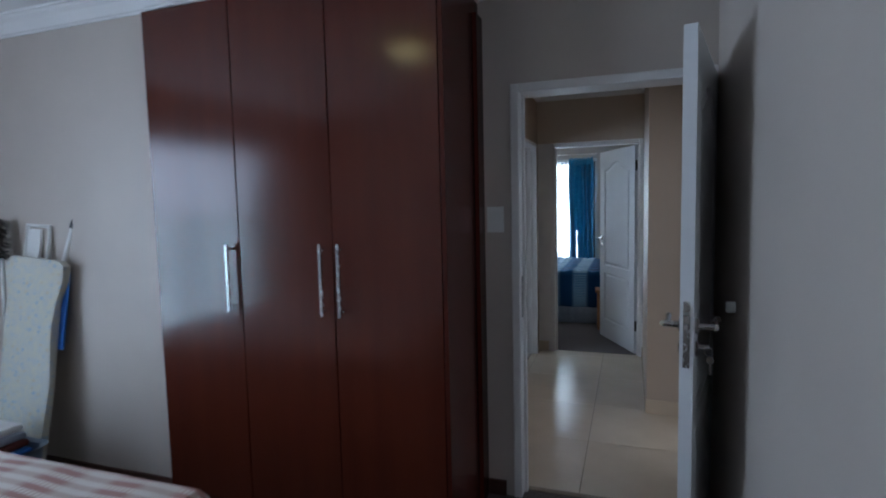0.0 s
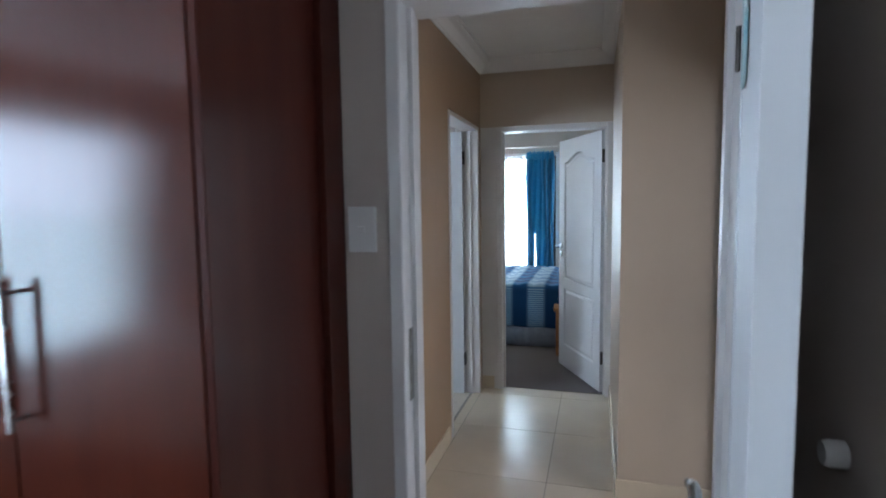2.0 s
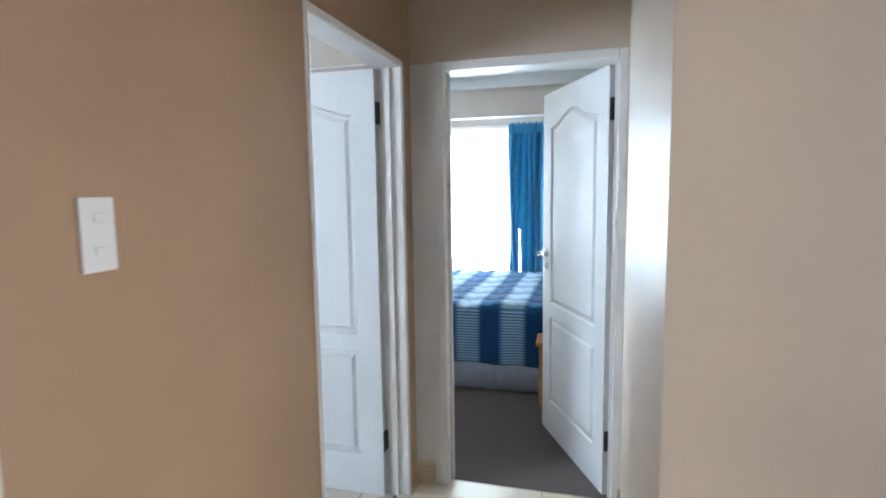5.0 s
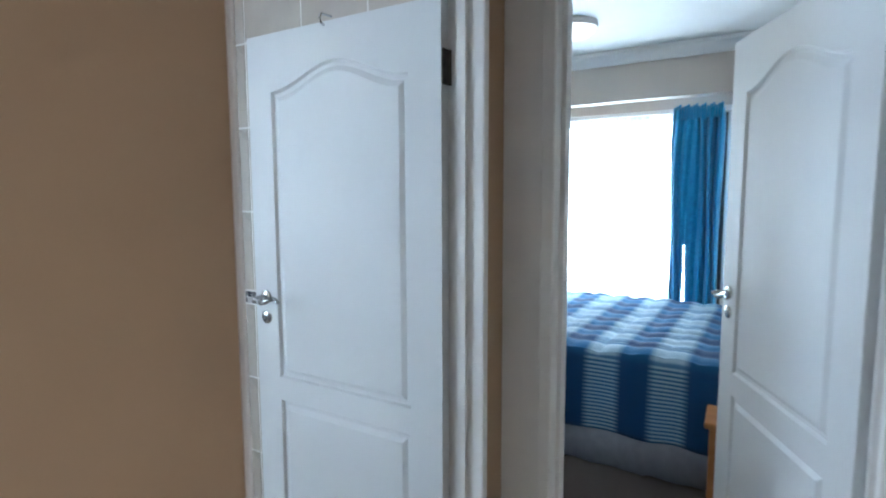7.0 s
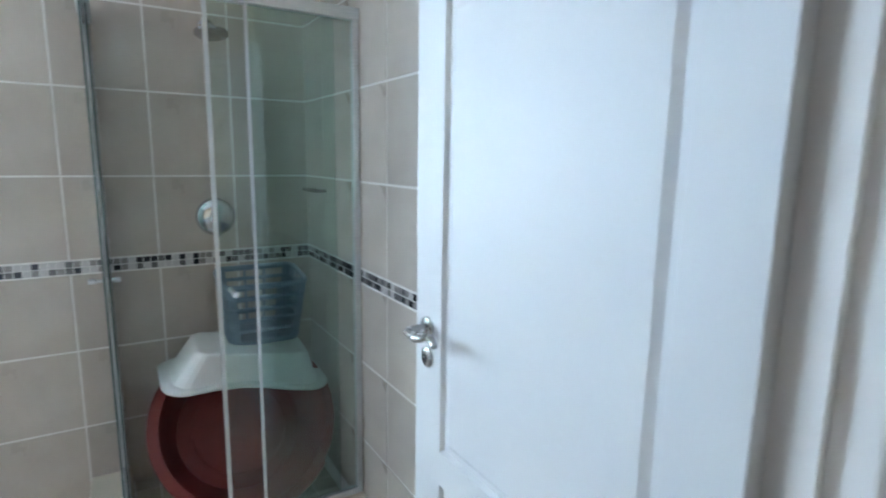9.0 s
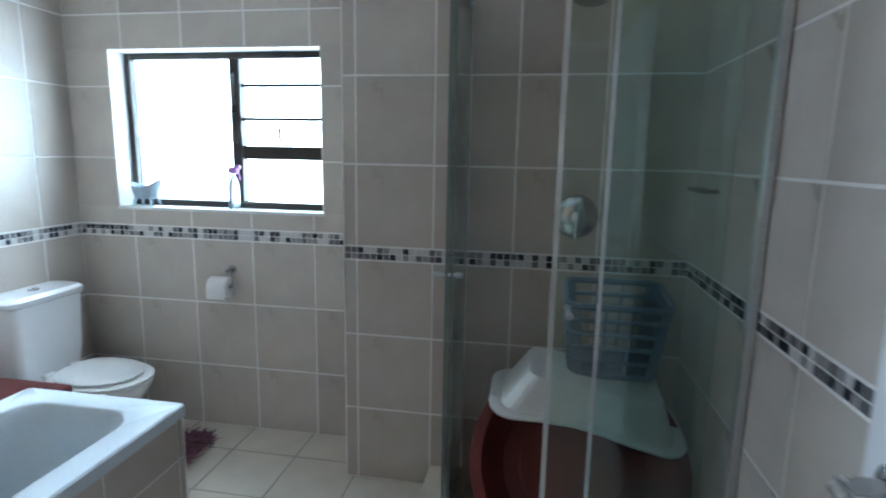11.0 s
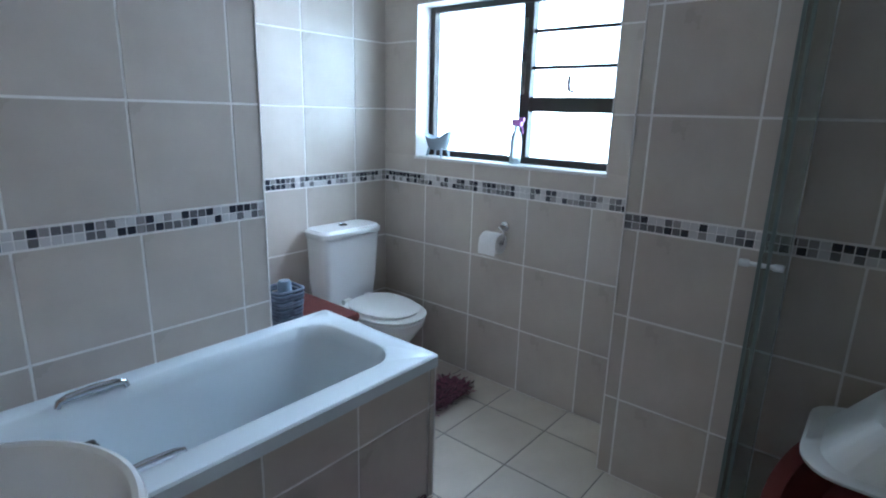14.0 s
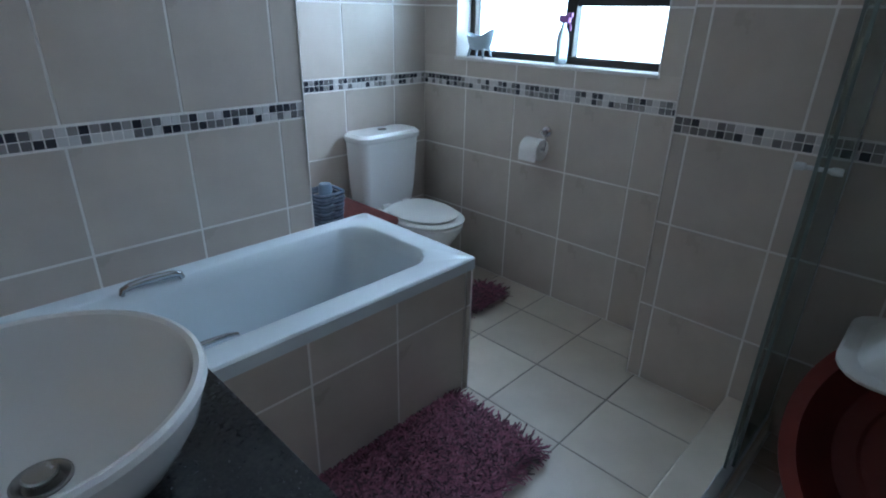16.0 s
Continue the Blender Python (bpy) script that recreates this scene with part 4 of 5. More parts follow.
loft(bm, [rounded(x0, x1, y0, y1, 0.012, zt - 0.045), rounded(x0, x1, y0, y1, 0.014, zt - 0.006), rounded(x0 + 0.006, x1 - 0.006, y0 + 0.006, y1 - 0.006, 0.014, zt),
          rounded(x0 + 0.088, x1 - 0.09, y0 + 0.070, y1 - 0.094, 0.11, zt), rounded(x0 + 0.098, x1 - 0.10, y0 + 0.080, y1 - 0.104, 0.11, zt - 0.006),
          rounded(x0 + 0.116, x1 - 0.12, y0 + 0.097, y1 - 0.118, 0.11, zt - 0.05), rounded(x0 + 0.16, x1 - 0.16, y0 + 0.12, y1 - 0.135, 0.12, zt - 0.22),
          rounded(x0 + 0.20, x1 - 0.20, y0 + 0.14, y1 - 0.14, 0.12, zt - 0.36), rounded(x0 + 0.27, x1 - 0.27, y0 + 0.19, y1 - 0.19, 0.10, zt - 0.40)], False, True)
part("shell", bm, ACRYLIC, tub, smooth=True)
for gx, gy, gr in ((-1.735, y0 + 0.078, 1.0), (-1.70, y1 - 0.098, 0.6)):
    bm = bmesh.new()
    tube(bm, [(gx - 0.09, gy, zt - 0.01), (gx - 0.085, gy, zt + 0.006), (gx - 0.06, gy, zt + 0.013), (gx, gy, zt + 0.016), (gx + 0.06, gy, zt + 0.013), (gx + 0.085, gy, zt + 0.006), (gx + 0.09, gy, zt - 0.01)],
         [q * gr for q in (0.009, 0.010, 0.012, 0.013, 0.012, 0.010, 0.009)], 12)
    part("grab_handle", bm, CHROME, tub, "chrome grab handle", True)
tub_panel = structure("tub_surround", boxes((-2.60, -0.88, 3.87, 3.926 - T, 0, zt - 0.047), (-2.632 + 0.012 + T, -2.57, 3.30, 3.926 - T, 0, zt - 0.047)), GROUT, "tiled block that carries the bathtub", "bath surround")

toilet = thing("toilet", Matrix.Translation((-3.10, 2.765, 0)), "white close-coupled ceramic toilet with its lid closed", "toilet")


def egg(z, w, y_back, y_front, n=36, blunt=0.0):
    out = []
    cy, L = (y_back + y_front) / 2, (y_front - y_back) / 2
    for i in range(n):
        a = 2 * math.pi * i / n
        c, s_ = math.cos(a), math.sin(a)
        wide = w * (1 - 0.10 * s_) if s_ > 0 else w
        out.append(Vector((wide * (abs(c) ** 0.85) * (1 if c >= 0 else -1), cy + L * (abs(s_) ** (0.9 if s_ > 0 else 0.6)) * (1 if s_ >= 0 else -1), z)))
    return out


bm = bmesh.new()
loft(bm, [egg(0.0, 0.115, 0.10, 0.50), egg(0.04, 0.11, 0.10, 0.49), egg(0.14, 0.105, 0.10, 0.48), egg(0.24, 0.13, 0.07, 0.54), egg(0.32, 0.165, 0.04, 0.60),
          egg(0.37, 0.182, 0.02, 0.635), egg(0.392, 0.184, 0.02, 0.64), egg(0.398, 0.178, 0.025, 0.633)], True, True)
part("pan", bm, CERAMIC, toilet, smooth=True)
bm = bmesh.new()
loft(bm, [egg(0.400, 0.178, 0.20, 0.632), egg(0.414, 0.182, 0.195, 0.638), egg(0.418, 0.178, 0.20, 0.632)], True, True)
part("seat", bm, PLASTIC_W, toilet, smooth=True)
bm = bmesh.new()
loft(bm, [egg(0.421, 0.150, 0.225, 0.592), egg(0.434, 0.156, 0.22, 0.600), egg(0.442, 0.146, 0.23, 0.588), egg(0.445, 0.09, 0.29, 0.52)], True, True)
part("lid", bm, PLASTIC_W, toilet, smooth=True)
for sx in (-0.07, 0.07):
    bm = bmesh.new()
    tube(bm, [(sx - 0.024, 0.195, 0.416), (sx + 0.024, 0.195, 0.416)], 0.016, 12)
    part("hinge", bm, PLASTIC_W, toilet)
bm = bmesh.new()
loft(bm, [rounded(-0.165, 0.165, 0.012, 0.155, 0.03, 0.395), rounded(-0.178, 0.178, 0.008, 0.168, 0.035, 0.50), rounded(-0.192, 0.192, 0.004, 0.178, 0.04, 0.755)], True, True)
part("cistern", bm, CERAMIC, toilet, smooth=True)
bm = bmesh.new()
loft(bm, [rounded(-0.197, 0.197, 0.0, 0.184, 0.045, 0.757), rounded(-0.203, 0.203, -0.003, 0.190, 0.05, 0.765), rounded(-0.203, 0.203, -0.003, 0.190, 0.05, 0.785),
          rounded(-0.188, 0.188, 0.010, 0.175, 0.045, 0.800)], True, True)
part("cistern_lid", bm, CERAMIC, toilet, smooth=True)
bm = bmesh.new()
lathe(bm, [(0.024, 0.799), (0.024, 0.804), (0.019, 0.807), (0.0185, 0.806), (0.002, 0.807)], 24, Matrix.Translation((0.0, 0.09, 0)), cap1=True)
part("flush_button", bm, CHROME, toilet, smooth=True)

roll = thing("toilet_roll_holder", Matrix.Translation((-3.5, 3.612, 0.80)), "chrome ring holder with a toilet roll on the tiles", "toilet roll holder")
bm = bmesh.new()
lathe(bm, [(0.024, 0), (0.024, 0.008), (0.012, 0.012), (0.008, 0.05)], 20, Matrix.Translation((0, 0, 0.055)) @ Matrix.Rotation(radians(90), 4, "Y"), True, True)
tube(bm, [(0.05, 0.0, 0.055), (0.055, 0.025, 0.045), (0.06, 0.035, 0.01), (0.06, 0.03, -0.02), (0.06, -0.02, -0.022), (0.06, -0.085, -0.022)], 0.0045, 8)
part("bracket", bm, CHROME, roll, smooth=True)
bm = bmesh.new()
lathe(bm, [(0.019, -0.05), (0.050, -0.05), (0.052, -0.045), (0.052, 0.045), (0.050, 0.05), (0.019, 0.05), (0.019, -0.05)], 32,
      Matrix.Translation((0.06, -0.03, -0.022)) @ Matrix.Rotation(radians(90), 4, "X"))
part("roll", bm, PAPER, roll, "white paper roll", True)
part("loose_sheet", boxes((0.1105, 0.112, -0.08, 0.02, -0.075, -0.02)), PAPER, roll)

# stool with a wicker basket beside the toilet
stool = thing("stool", Matrix.Translation((-2.68, 3.02, 0)), "low dark stool draped with a dull red cloth", "stool")
part("cloth", boxes((-0.20, 0.17, -0.22, 0.22, 0.43, 0.475), bevel=0.015), REDCLOTH, stool, smooth=True)
for sx in (-0.17, 0.14):
    for sy in (-0.19, 0.19):
        part("leg", boxes((sx - 0.018, sx + 0.018, sy - 0.018, sy + 0.018, 0, 0.43)), DARKWOOD, stool)
wb = thing("wicker_basket", Matrix.Translation((-2.555, 3.11, 0.476)), "small grey-blue woven basket holding bath things", "basket")
bm = bmesh.new()
for k in range(10):
    z = 0.008 + k * 0.017
    r = 0.058 + 0.012 * k / 10
    tube(bm, [p + Vector((0, 0, 0.002 * math.sin(6 * i + k * math.pi))) for i, p in enumerate(rounded(-r, r, -r, r, 0.03, z, 4))], 0.0075, 6, True)
part("weave", bm, WICKER, wb, smooth=True)
part("base", boxes((-0.055, 0.055, -0.055, 0.055, 0, 0.008)), WICKER, wb)
bm = bmesh.new()
lathe(bm, [(0.028, 0.008), (0.030, 0.02), (0.030, 0.18), (0.024, 0.19)], 20, cap0=True, cap1=True)
single("toiletry_bottle", bm, PLASTIC_B, "blue plastic bottle standing in the woven basket", "bottle", smooth=True).matrix_world = Matrix.Translation((-2.575, 3.09, 0.476))

# sill ornaments
DISH = mat("blue_grey_glaze", (0.33, 0.40, 0.46), 0.2, second=(0.42, 0.48, 0.53), scale=12)
orn = thing("soap_dish", Matrix.Translation((-3.548, 3.12, WZ0 + 0.003)) @ Matrix.Rotation(radians(-98), 4, "Z") @ Matrix.Diagonal((1.35, 1.3, 1.75, 1)), "small blue-grey dish shaped like a slipper bath", "soap dish")
bm = bmesh.new()
outer, inner = [], []
for zz, a, b in ((0.02, 0.05, 0.022), (0.035, 0.062, 0.03), (0.055, 0.072, 0.036)):
    outer.append([Vector((a * math.cos(t_), b * math.sin(t_), zz + (0.025 * max(0, -math.cos(t_)) ** 2 + 0.012 * max(0, math.cos(t_)) ** 2) * (zz / 0.055) ** 2)) for t_ in [2 * math.pi * i / 28 for i in range(28)]])
for zz, a, b in ((0.055, 0.068, 0.032), (0.035, 0.056, 0.026), (0.026, 0.04, 0.016)):
    inner.append([Vector((a * math.cos(t_), b * math.sin(t_), zz + (0.025 * max(0, -math.cos(t_)) ** 2 + 0.012 * max(0, math.cos(t_)) ** 2) * (zz / 0.055) ** 2)) for t_ in [2 * math.pi * i / 28 for i in range(28)]])
loft(bm, outer + inner, True, True)
part("dish", bm, DISH, orn, smooth=True)
for sx in (-0.04, 0.04):
    for sy in (-0.02, 0.02):
        bm = bmesh.new()
        tube(bm, [(sx * 1.1, sy * 1.1, 0), (sx, sy, 0.012), (sx * 0.9, sy * 0.8, 0.026)], 0.005, 8)
        part("foot", bm, DISH, orn)
bottle = thing("spray_bottle", Matrix.Translation((-3.545, 3.615, WZ0 + 0.003)) @ Matrix.Scale(1.18, 4), "clear spray bottle with a purple trigger on the sill", "bottle")
bm = bmesh.new()
lathe(bm, [(0.026, 0), (0.029, 0.006), (0.029, 0.09), (0.024, 0.115), (0.012, 0.135), (0.012, 0.15)], 24, cap0=True, cap1=True, squash=0.75)
part("flask", bm, mat("pale_clear_plastic", (0.72, 0.82, 0.86), 0.15, trans=0.6), bottle, smooth=True)
bm = boxes((-0.012, 0.012, -0.02, 0.024, 0.15, 0.178), bevel=0.005)
box(bm, -0.008, 0.008, 0.014, 0.034, 0.168, 0.186, bevel=0.003)
tube(bm, [(0, 0.018, 0.152), (0, 0.028, 0.142), (0, 0.030, 0.122)], 0.004, 8)
part("trigger", bm, PURPLE, bottle)

# vanity counter and basin
van = thing("vanity_counter", Matrix(), "polished black granite counter on a tiled plinth", "counter")
part("slab", boxes((-1.538, -0.885, 4.10, 4.665, 0.82, 0.852), bevel=0.006), GRANITE, van, smooth=True)
part("support", boxes((-1.47, -0.885, 4.15, 4.62, 0.0, 0.82)), TILE, van)
bas = thing("wash_basin", Matrix.Translation((-1.302, 4.420, 0.853)) @ Matrix.Diagonal((0.935, 0.935, 0.86, 1)), "round white countertop basin with a chrome waste", "basin")
bm = bmesh.new()
lathe(bm, [(0.085, 0.0), (0.098, 0.003), (0.140, 0.026), (0.172, 0.060), (0.192, 0.100), (0.202, 0.136), (0.204, 0.143), (0.201, 0.150), (0.195, 0.153), (0.188, 0.150), (0.184, 0.141), (0.177, 0.105), (0.163, 0.066), (0.130, 0.038), (0.085, 0.022), (0.030, 0.016)], 64, cap0=True)
part("bowl", bm, CERAMIC, bas, smooth=True)
bm = bmesh.new()
lathe(bm, [(0.034, 0.014), (0.034, 0.0185), (0.031, 0.020), (0.025, 0.0165), (0.022, 0.012), (0.004, 0.012)], 40, cap1=True)
part("waste_ring", bm, DULLSTEEL, bas, "dull steel waste ring", True)
bm = bmesh.new()
lathe(bm, [(0.010, 0.012), (0.009, 0.020), (0.019, 0.022), (0.020, 0.027), (0.018, 0.030), (0.004, 0.031)], 40, cap1=True)
part("plug", bm, STEEL, bas, "pop-up waste plug", True)


def shag(name, outline_w, outline_d, m, count, label, seed, hole=None):
    rng = random.Random(seed)
    mat_ = thing(name, m, label, "mat")
    part("backing", boxes((-outline_w / 2, outline_w / 2, -outline_d / 2, outline_d / 2, 0.001, 0.010), bevel=0.003), SHAG, mat_)
    vs, fs = [], []
    for _ in range(count):
        x, y = (rng.random() - 0.5) * outline_w, (rng.random() - 0.5) * outline_d
        a, ln, lean = rng.random() * 6.283, 0.030 + 0.030 * rng.random(), 0.016 + 0.044 * rng.random()
        dx, dy, wd = math.cos(a), math.sin(a), 0.0030
        b = len(vs)
        for t_ in (0, 0.5, 1):
            px, py, pz = x + dx * lean * t_ * t_ * 1.3, y + dy * lean * t_ * t_ * 1.3, 0.008 + ln * (t_ - 0.35 * t_ * t_)
            vs += [(px - dy * wd, py + dx * wd, pz), (px + dy * wd, py - dx * wd, pz)]
        fs += [(b, b + 1, b + 3, b + 2), (b + 2, b + 3, b + 5, b + 4)]
    me = bpy.data.meshes.new("pile")
    me.from_pydata(vs, [], fs)
    me.materials.append(SHAG_PILE)
    o = new("pile", me)
    o.parent = mat_
    o["kind"] = "stuff"
    return mat_


SHAG_PILE = mat("plum_pile", (0.20, 0.055, 0.09), 0.8, sheen=0.15)
ntp = SHAG_PILE.node_tree
geo, ramp = ntp.nodes.new("ShaderNodeNewGeometry"), ntp.nodes.new("ShaderNodeValToRGB")
ramp.color_ramp.elements[0].color, ramp.color_ramp.elements[1].color = (0.022, 0.005, 0.011, 1), (0.34, 0.12, 0.18, 1)
ntp.links.new(geo.outputs["Random Per Island"], ramp.inputs[0])
ntp.links.new(ramp.outputs[0], ntp.nodes["Principled BSDF"].inputs["Base Color"])
shag("bath_mat", 0.70, 0.40, Matrix.Translation((-2.165, 4.14, 0)) @ Matrix.Rotation(radians(1.5), 4, "Z"), 15000, "plum-coloured shaggy bath mat on the floor tiles", 3)
shag("pedestal_mat", 0.42, 0.13, Matrix.Translation((-3.10, 3.49, 0)) @ Matrix.Rotation(radians(-2), 4, "Z"), 3800, "plum-coloured shaggy mat before the toilet", 4)

# shower: tray, corner enclosure, fittings
SX, SY = -2.515, 4.836
tray = thing("shower_tray", Matrix(), "raised cream kerb round the tiled shower floor", "shower tray")
part("kerb", boxes((-3.184, SX + 0.05, 4.705, 4.86, 0.0, 0.10), bevel=0.008), FTILE, tray, "cream tiled kerb")
part("kerb", boxes((SX - 0.05, SX + 0.05, 4.86, 5.694, 0.0, 0.10), bevel=0.008), FTILE, tray, "cream tiled kerb")
part("floor", boxes((-3.184, SX - 0.05, 4.86, 5.694, 0.0, 0.03)), GROUT, tray)
rng2 = random.Random(8)
me_t = mesh_of("floor_tile", boxes((-0.046, 0.046, -0.046, 0.046, 0, 0.003)), TILE)
for i_ in range(6):
    for j_ in range(8):
        o_ = new("floor_tile", me_t)
        o_.location, o_.parent = (-3.13 + 0.098 * i_, 4.915 + 0.098 * j_, 0.03), tray
sh = thing("shower_enclosure", Matrix(), "corner shower enclosure of greenish glass with sliding doors", "shower enclosure")
ZT = 2.02
for r, n in (((-3.182, -3.155, SY - 0.013, SY + 0.013, 0.10, ZT), "wall_profile"), ((SX - 0.013, SX + 0.013, 5.668, 5.693, 0.10, ZT), "wall_profile"),
             ((-3.155, SX + 0.02, SY - 0.02, SY + 0.02, ZT - 0.03, ZT + 0.012), "top_rail"), ((SX - 0.02, SX + 0.02, SY + 0.02, 5.693, ZT - 0.03, ZT + 0.012), "top_rail"),
             ((-3.155, SX + 0.02, SY - 0.016, SY + 0.016, 0.10, 0.125), "bottom_rail"), ((SX - 0.016, SX + 0.016, SY + 0.016, 5.668, 0.10, 0.125), "bottom_rail")):
    part(n, boxes(r, bevel=0.003), ALU, sh)
for r in ((-3.155, -2.80, SY + 0.006, SY + 0.012), (-3.13, -2.775, SY - 0.010, SY - 0.004), (SX + 0.004, SX + 0.010, 5.297, 5.668), (SX - 0.012, SX - 0.006, 5.172, 5.60)):
    p = part("glass_panel", boxes((*r, 0.127, ZT - 0.03)), GLASS, sh, "clear greenish glass panel")
    p.visible_shadow = False
for r, m_ in (((SX + 0.002, SX + 0.012, 5.289, 5.299), ALU), ((SX - 0.014, SX - 0.004, 5.163, 5.177), ALU), ((-2.801, -2.797, SY + 0.005, SY + 0.013), SEAL), ((-2.776, -2.772, SY - 0.011, SY - 0.003), SEAL)):
    part("edge_seal", boxes((*r, 0.127, ZT - 0.03)), m_, sh)
bm = bmesh.new()
for yy, s_ in ((SY - 0.010, -1), (SY - 0.004, 1)):
    lathe(bm, [(0.006, 0), (0.006, 0.022), (0.010, 0.026), (0.010, 0.044), (0.008, 0.047)], 16, Matrix.Translation((-2.805, yy, 1.045)) @ Matrix.Rotation(radians(-90 * s_), 4, "X"), True, True)
part("knob", bm, ALU, sh, "bright metal knob", True)
bm = bmesh.new()
for xx, s_ in ((SX - 0.006, 1), (SX - 0.012, -1)):
    lathe(bm, [(0.006, 0), (0.006, 0.022), (0.010, 0.026), (0.010, 0.044), (0.008, 0.047)], 16, Matrix.Translation((xx, 5.215, 1.02)) @ Matrix.Rotation(radians(90 * s_), 4, "Y"), True, True)
part("knob", bm, ALU, sh, "bright metal knob", True)

head = thing("overhead_shower", Matrix.Translation((-3.184, 5.27, 2.045)), "chrome overhead shower rose on a short arm", "shower")
bm = bmesh.new()
lathe(bm, [(0.028, 0), (0.028, 0.006), (0.012, 0.012)], 20, Matrix.Rotation(radians(90), 4, "Y"), True, True)
tube(bm, [(0.005, 0, 0), (0.06, 0, 0.004), (0.10, 0, -0.006), (0.13, 0, -0.03)], 0.010, 12)
part("arm", bm, CHROME, head, smooth=True)
bm = bmesh.new()
lathe(bm, [(0.014, 0.012), (0.016, 0.0), (0.05, -0.014), (0.066, -0.022), (0.066, -0.032), (0.06, -0.036)], 32, Matrix.Translation((0.135, 0, -0.03)) @ Matrix.Rotation(radians(-12), 4, "Y"), True, True)
part("rose", bm, CHROME, head, smooth=True)
mix_ = thing("shower_mixer", Matrix.Translation((-3.184, 5.27, 1.22)), "round chrome shower mixer with a lever", "shower mixer")
bm = bmesh.new()
lathe(bm, [(0.085, 0), (0.084, 0.006), (0.077, 0.017), (0.066, 0.026), (0.052, 0.033), (0.031, 0.038), (0.029, 0.048), (0.026, 0.054), (0.014, 0.058)], 36, Matrix.Rotation(radians(90), 4, "Y"), True, True)
part("plate", bm, CHROME, mix_, smooth=True)
bm = bmesh.new()
tube(bm, [(0.045, 0, 0), (0.052, 0, -0.03), (0.055, 0, -0.085)], [0.012, 0.011, 0.008], 12)
part("lever", bm, CHROME, mix_, smooth=True)
shelf = thing("soap_holder", Matrix.Translation((-2.98, 5.694, 1.345)), "small chrome wall bracket in the shower", "soap holder")
bm = bmesh.new()
for sx in (-0.07, 0.07):
    tube(bm, [(sx, 0, 0), (sx, -0.05, 0)], 0.008, 10)
tube(bm, [(-0.09, -0.05, 0), (0.09, -0.05, 0)], 0.007, 10)
part("bar", bm, CHROME, shelf, smooth=True)

# big plastic basins and a laundry basket stacked in the shower
tilt = Matrix.Translation((-2.84, 5.30, 0.375)) @ Matrix.Scale(1.09, 4) @ Matrix.Rotation(radians(57), 4, "Y")
pb = thing("round_basin", tilt, "large round red-brown plastic basin tipped on its side", "basin")
bm = bmesh.new()
lathe(bm, [(0.24, -0.21), (0.25, -0.20), (0.315, -0.01), (0.345, 0.0), (0.347, -0.012), (0.352, -0.012), (0.350, 0.006), (0.312, 0.004), (0.243, -0.195), (0.19, -0.198), (0.18, -0.190), (0.01, -0.190)], 64, cap0=True, cap1=True)
part("shell", bm, PLASTIC_R, pb, smooth=True)
for a in (35, 215):
    bm = bmesh.new()
    tube(bm, [(0.35 * math.cos(radians(a + d)), 0.35 * math.sin(radians(a + d)), 0.004) for d in range(-14, 15, 4)], 0.010, 8)
    part("grip", bm, PLASTIC_R, pb, smooth=True)

bb = thing("baby_bath", Matrix.Translation((-2.915, 5.32, 0.572)) @ Matrix.Rotation(radians(6), 4, "Y") @ Matrix.Rotation(radians(-9), 4, "X"), "white plastic infant bath lying upside down on the basin", "baby bath")
bm = bmesh.new()


def dense(loop, k=4):
    out = []
    for i, p in enumerate(loop):
        q = loop[(i + 1) % len(loop)]
        out += [p.lerp(q, j / k) for j in range(k)]
    return out


def brim(hx, hy, z, amp, r):
    """A rounded outline whose height waves along y."""
    return [p + Vector((0, 0, amp * math.cos(p.y / 0.335 * 3.6 + 0.5))) for p in dense(rounded(-hx, hx, -hy, hy, r, z, 5), 5)]


loft(bm, [brim(0.170, 0.338, -0.014, 0.016, 0.09), brim(0.172, 0.340, -0.004, 0.016, 0.09), brim(0.166, 0.334, 0.002, 0.016, 0.09), brim(0.148, 0.300, 0.004, 0.016, 0.08), brim(0.140, 0.288, 0.016, 0.012, 0.075),
          brim(0.124, 0.232, 0.118, 0.0, 0.055), brim(0.118, 0.225, 0.127, 0.0, 0.05), brim(0.108, 0.214, 0.130, 0.0, 0.045)], False, True)
shell = part("shell", bm, PLASTIC_W, bb, smooth=True)
shell.modifiers.new("thick", "SOLIDIFY").thickness = 0.004

lb = thing("laundry_basket", Matrix.Translation((-2.965, 5.40, 0.706)) @ Matrix.Rotation(radians(8), 4, "Y") @ Matrix.Diagonal((0.85, 0.78, 1.04, 1)), "grey-blue plastic lattice laundry basket stacked on the baby bath", "laundry basket")
bm = bmesh.new()
loft(bm, [rounded(-0.115, 0.115, -0.185, 0.185, 0.05, 0.0), rounded(-0.12, 0.12, -0.19, 0.19, 0.05, 0.01), rounded(-0.11, 0.11, -0.18, 0.18, 0.05, 0.012)], True, True)
part("base", bm, PLASTIC_B, lb)
for z, g in ((0.02, 0.0), (0.07, 0.006), (0.12, 0.012), (0.17, 0.018), (0.22, 0.024), (0.268, 0.03)):
    bm = bmesh.new()
    tube(bm, rounded(-0.118 - g, 0.118 + g, -0.188 - g, 0.188 + g, 0.05, z, 4), 0.012 if z > 0.26 else 0.008, 6, True)
    part("rim" if z > 0.26 else "hoop", bm, PLASTIC_B, lb)
lo_, hi_ = dense(rounded(-0.118, 0.118, -0.188, 0.188, 0.05, 0.01, 2), 3), dense(rounded(-0.148, 0.148, -0.218, 0.218, 0.05, 0.268, 2), 3)
for k in range(len(lo_)):
    bm = bmesh.new()
    tube(bm, [lo_[k], hi_[k]], 0.007, 5)
    part("upright", bm, PLASTIC_B, lb)

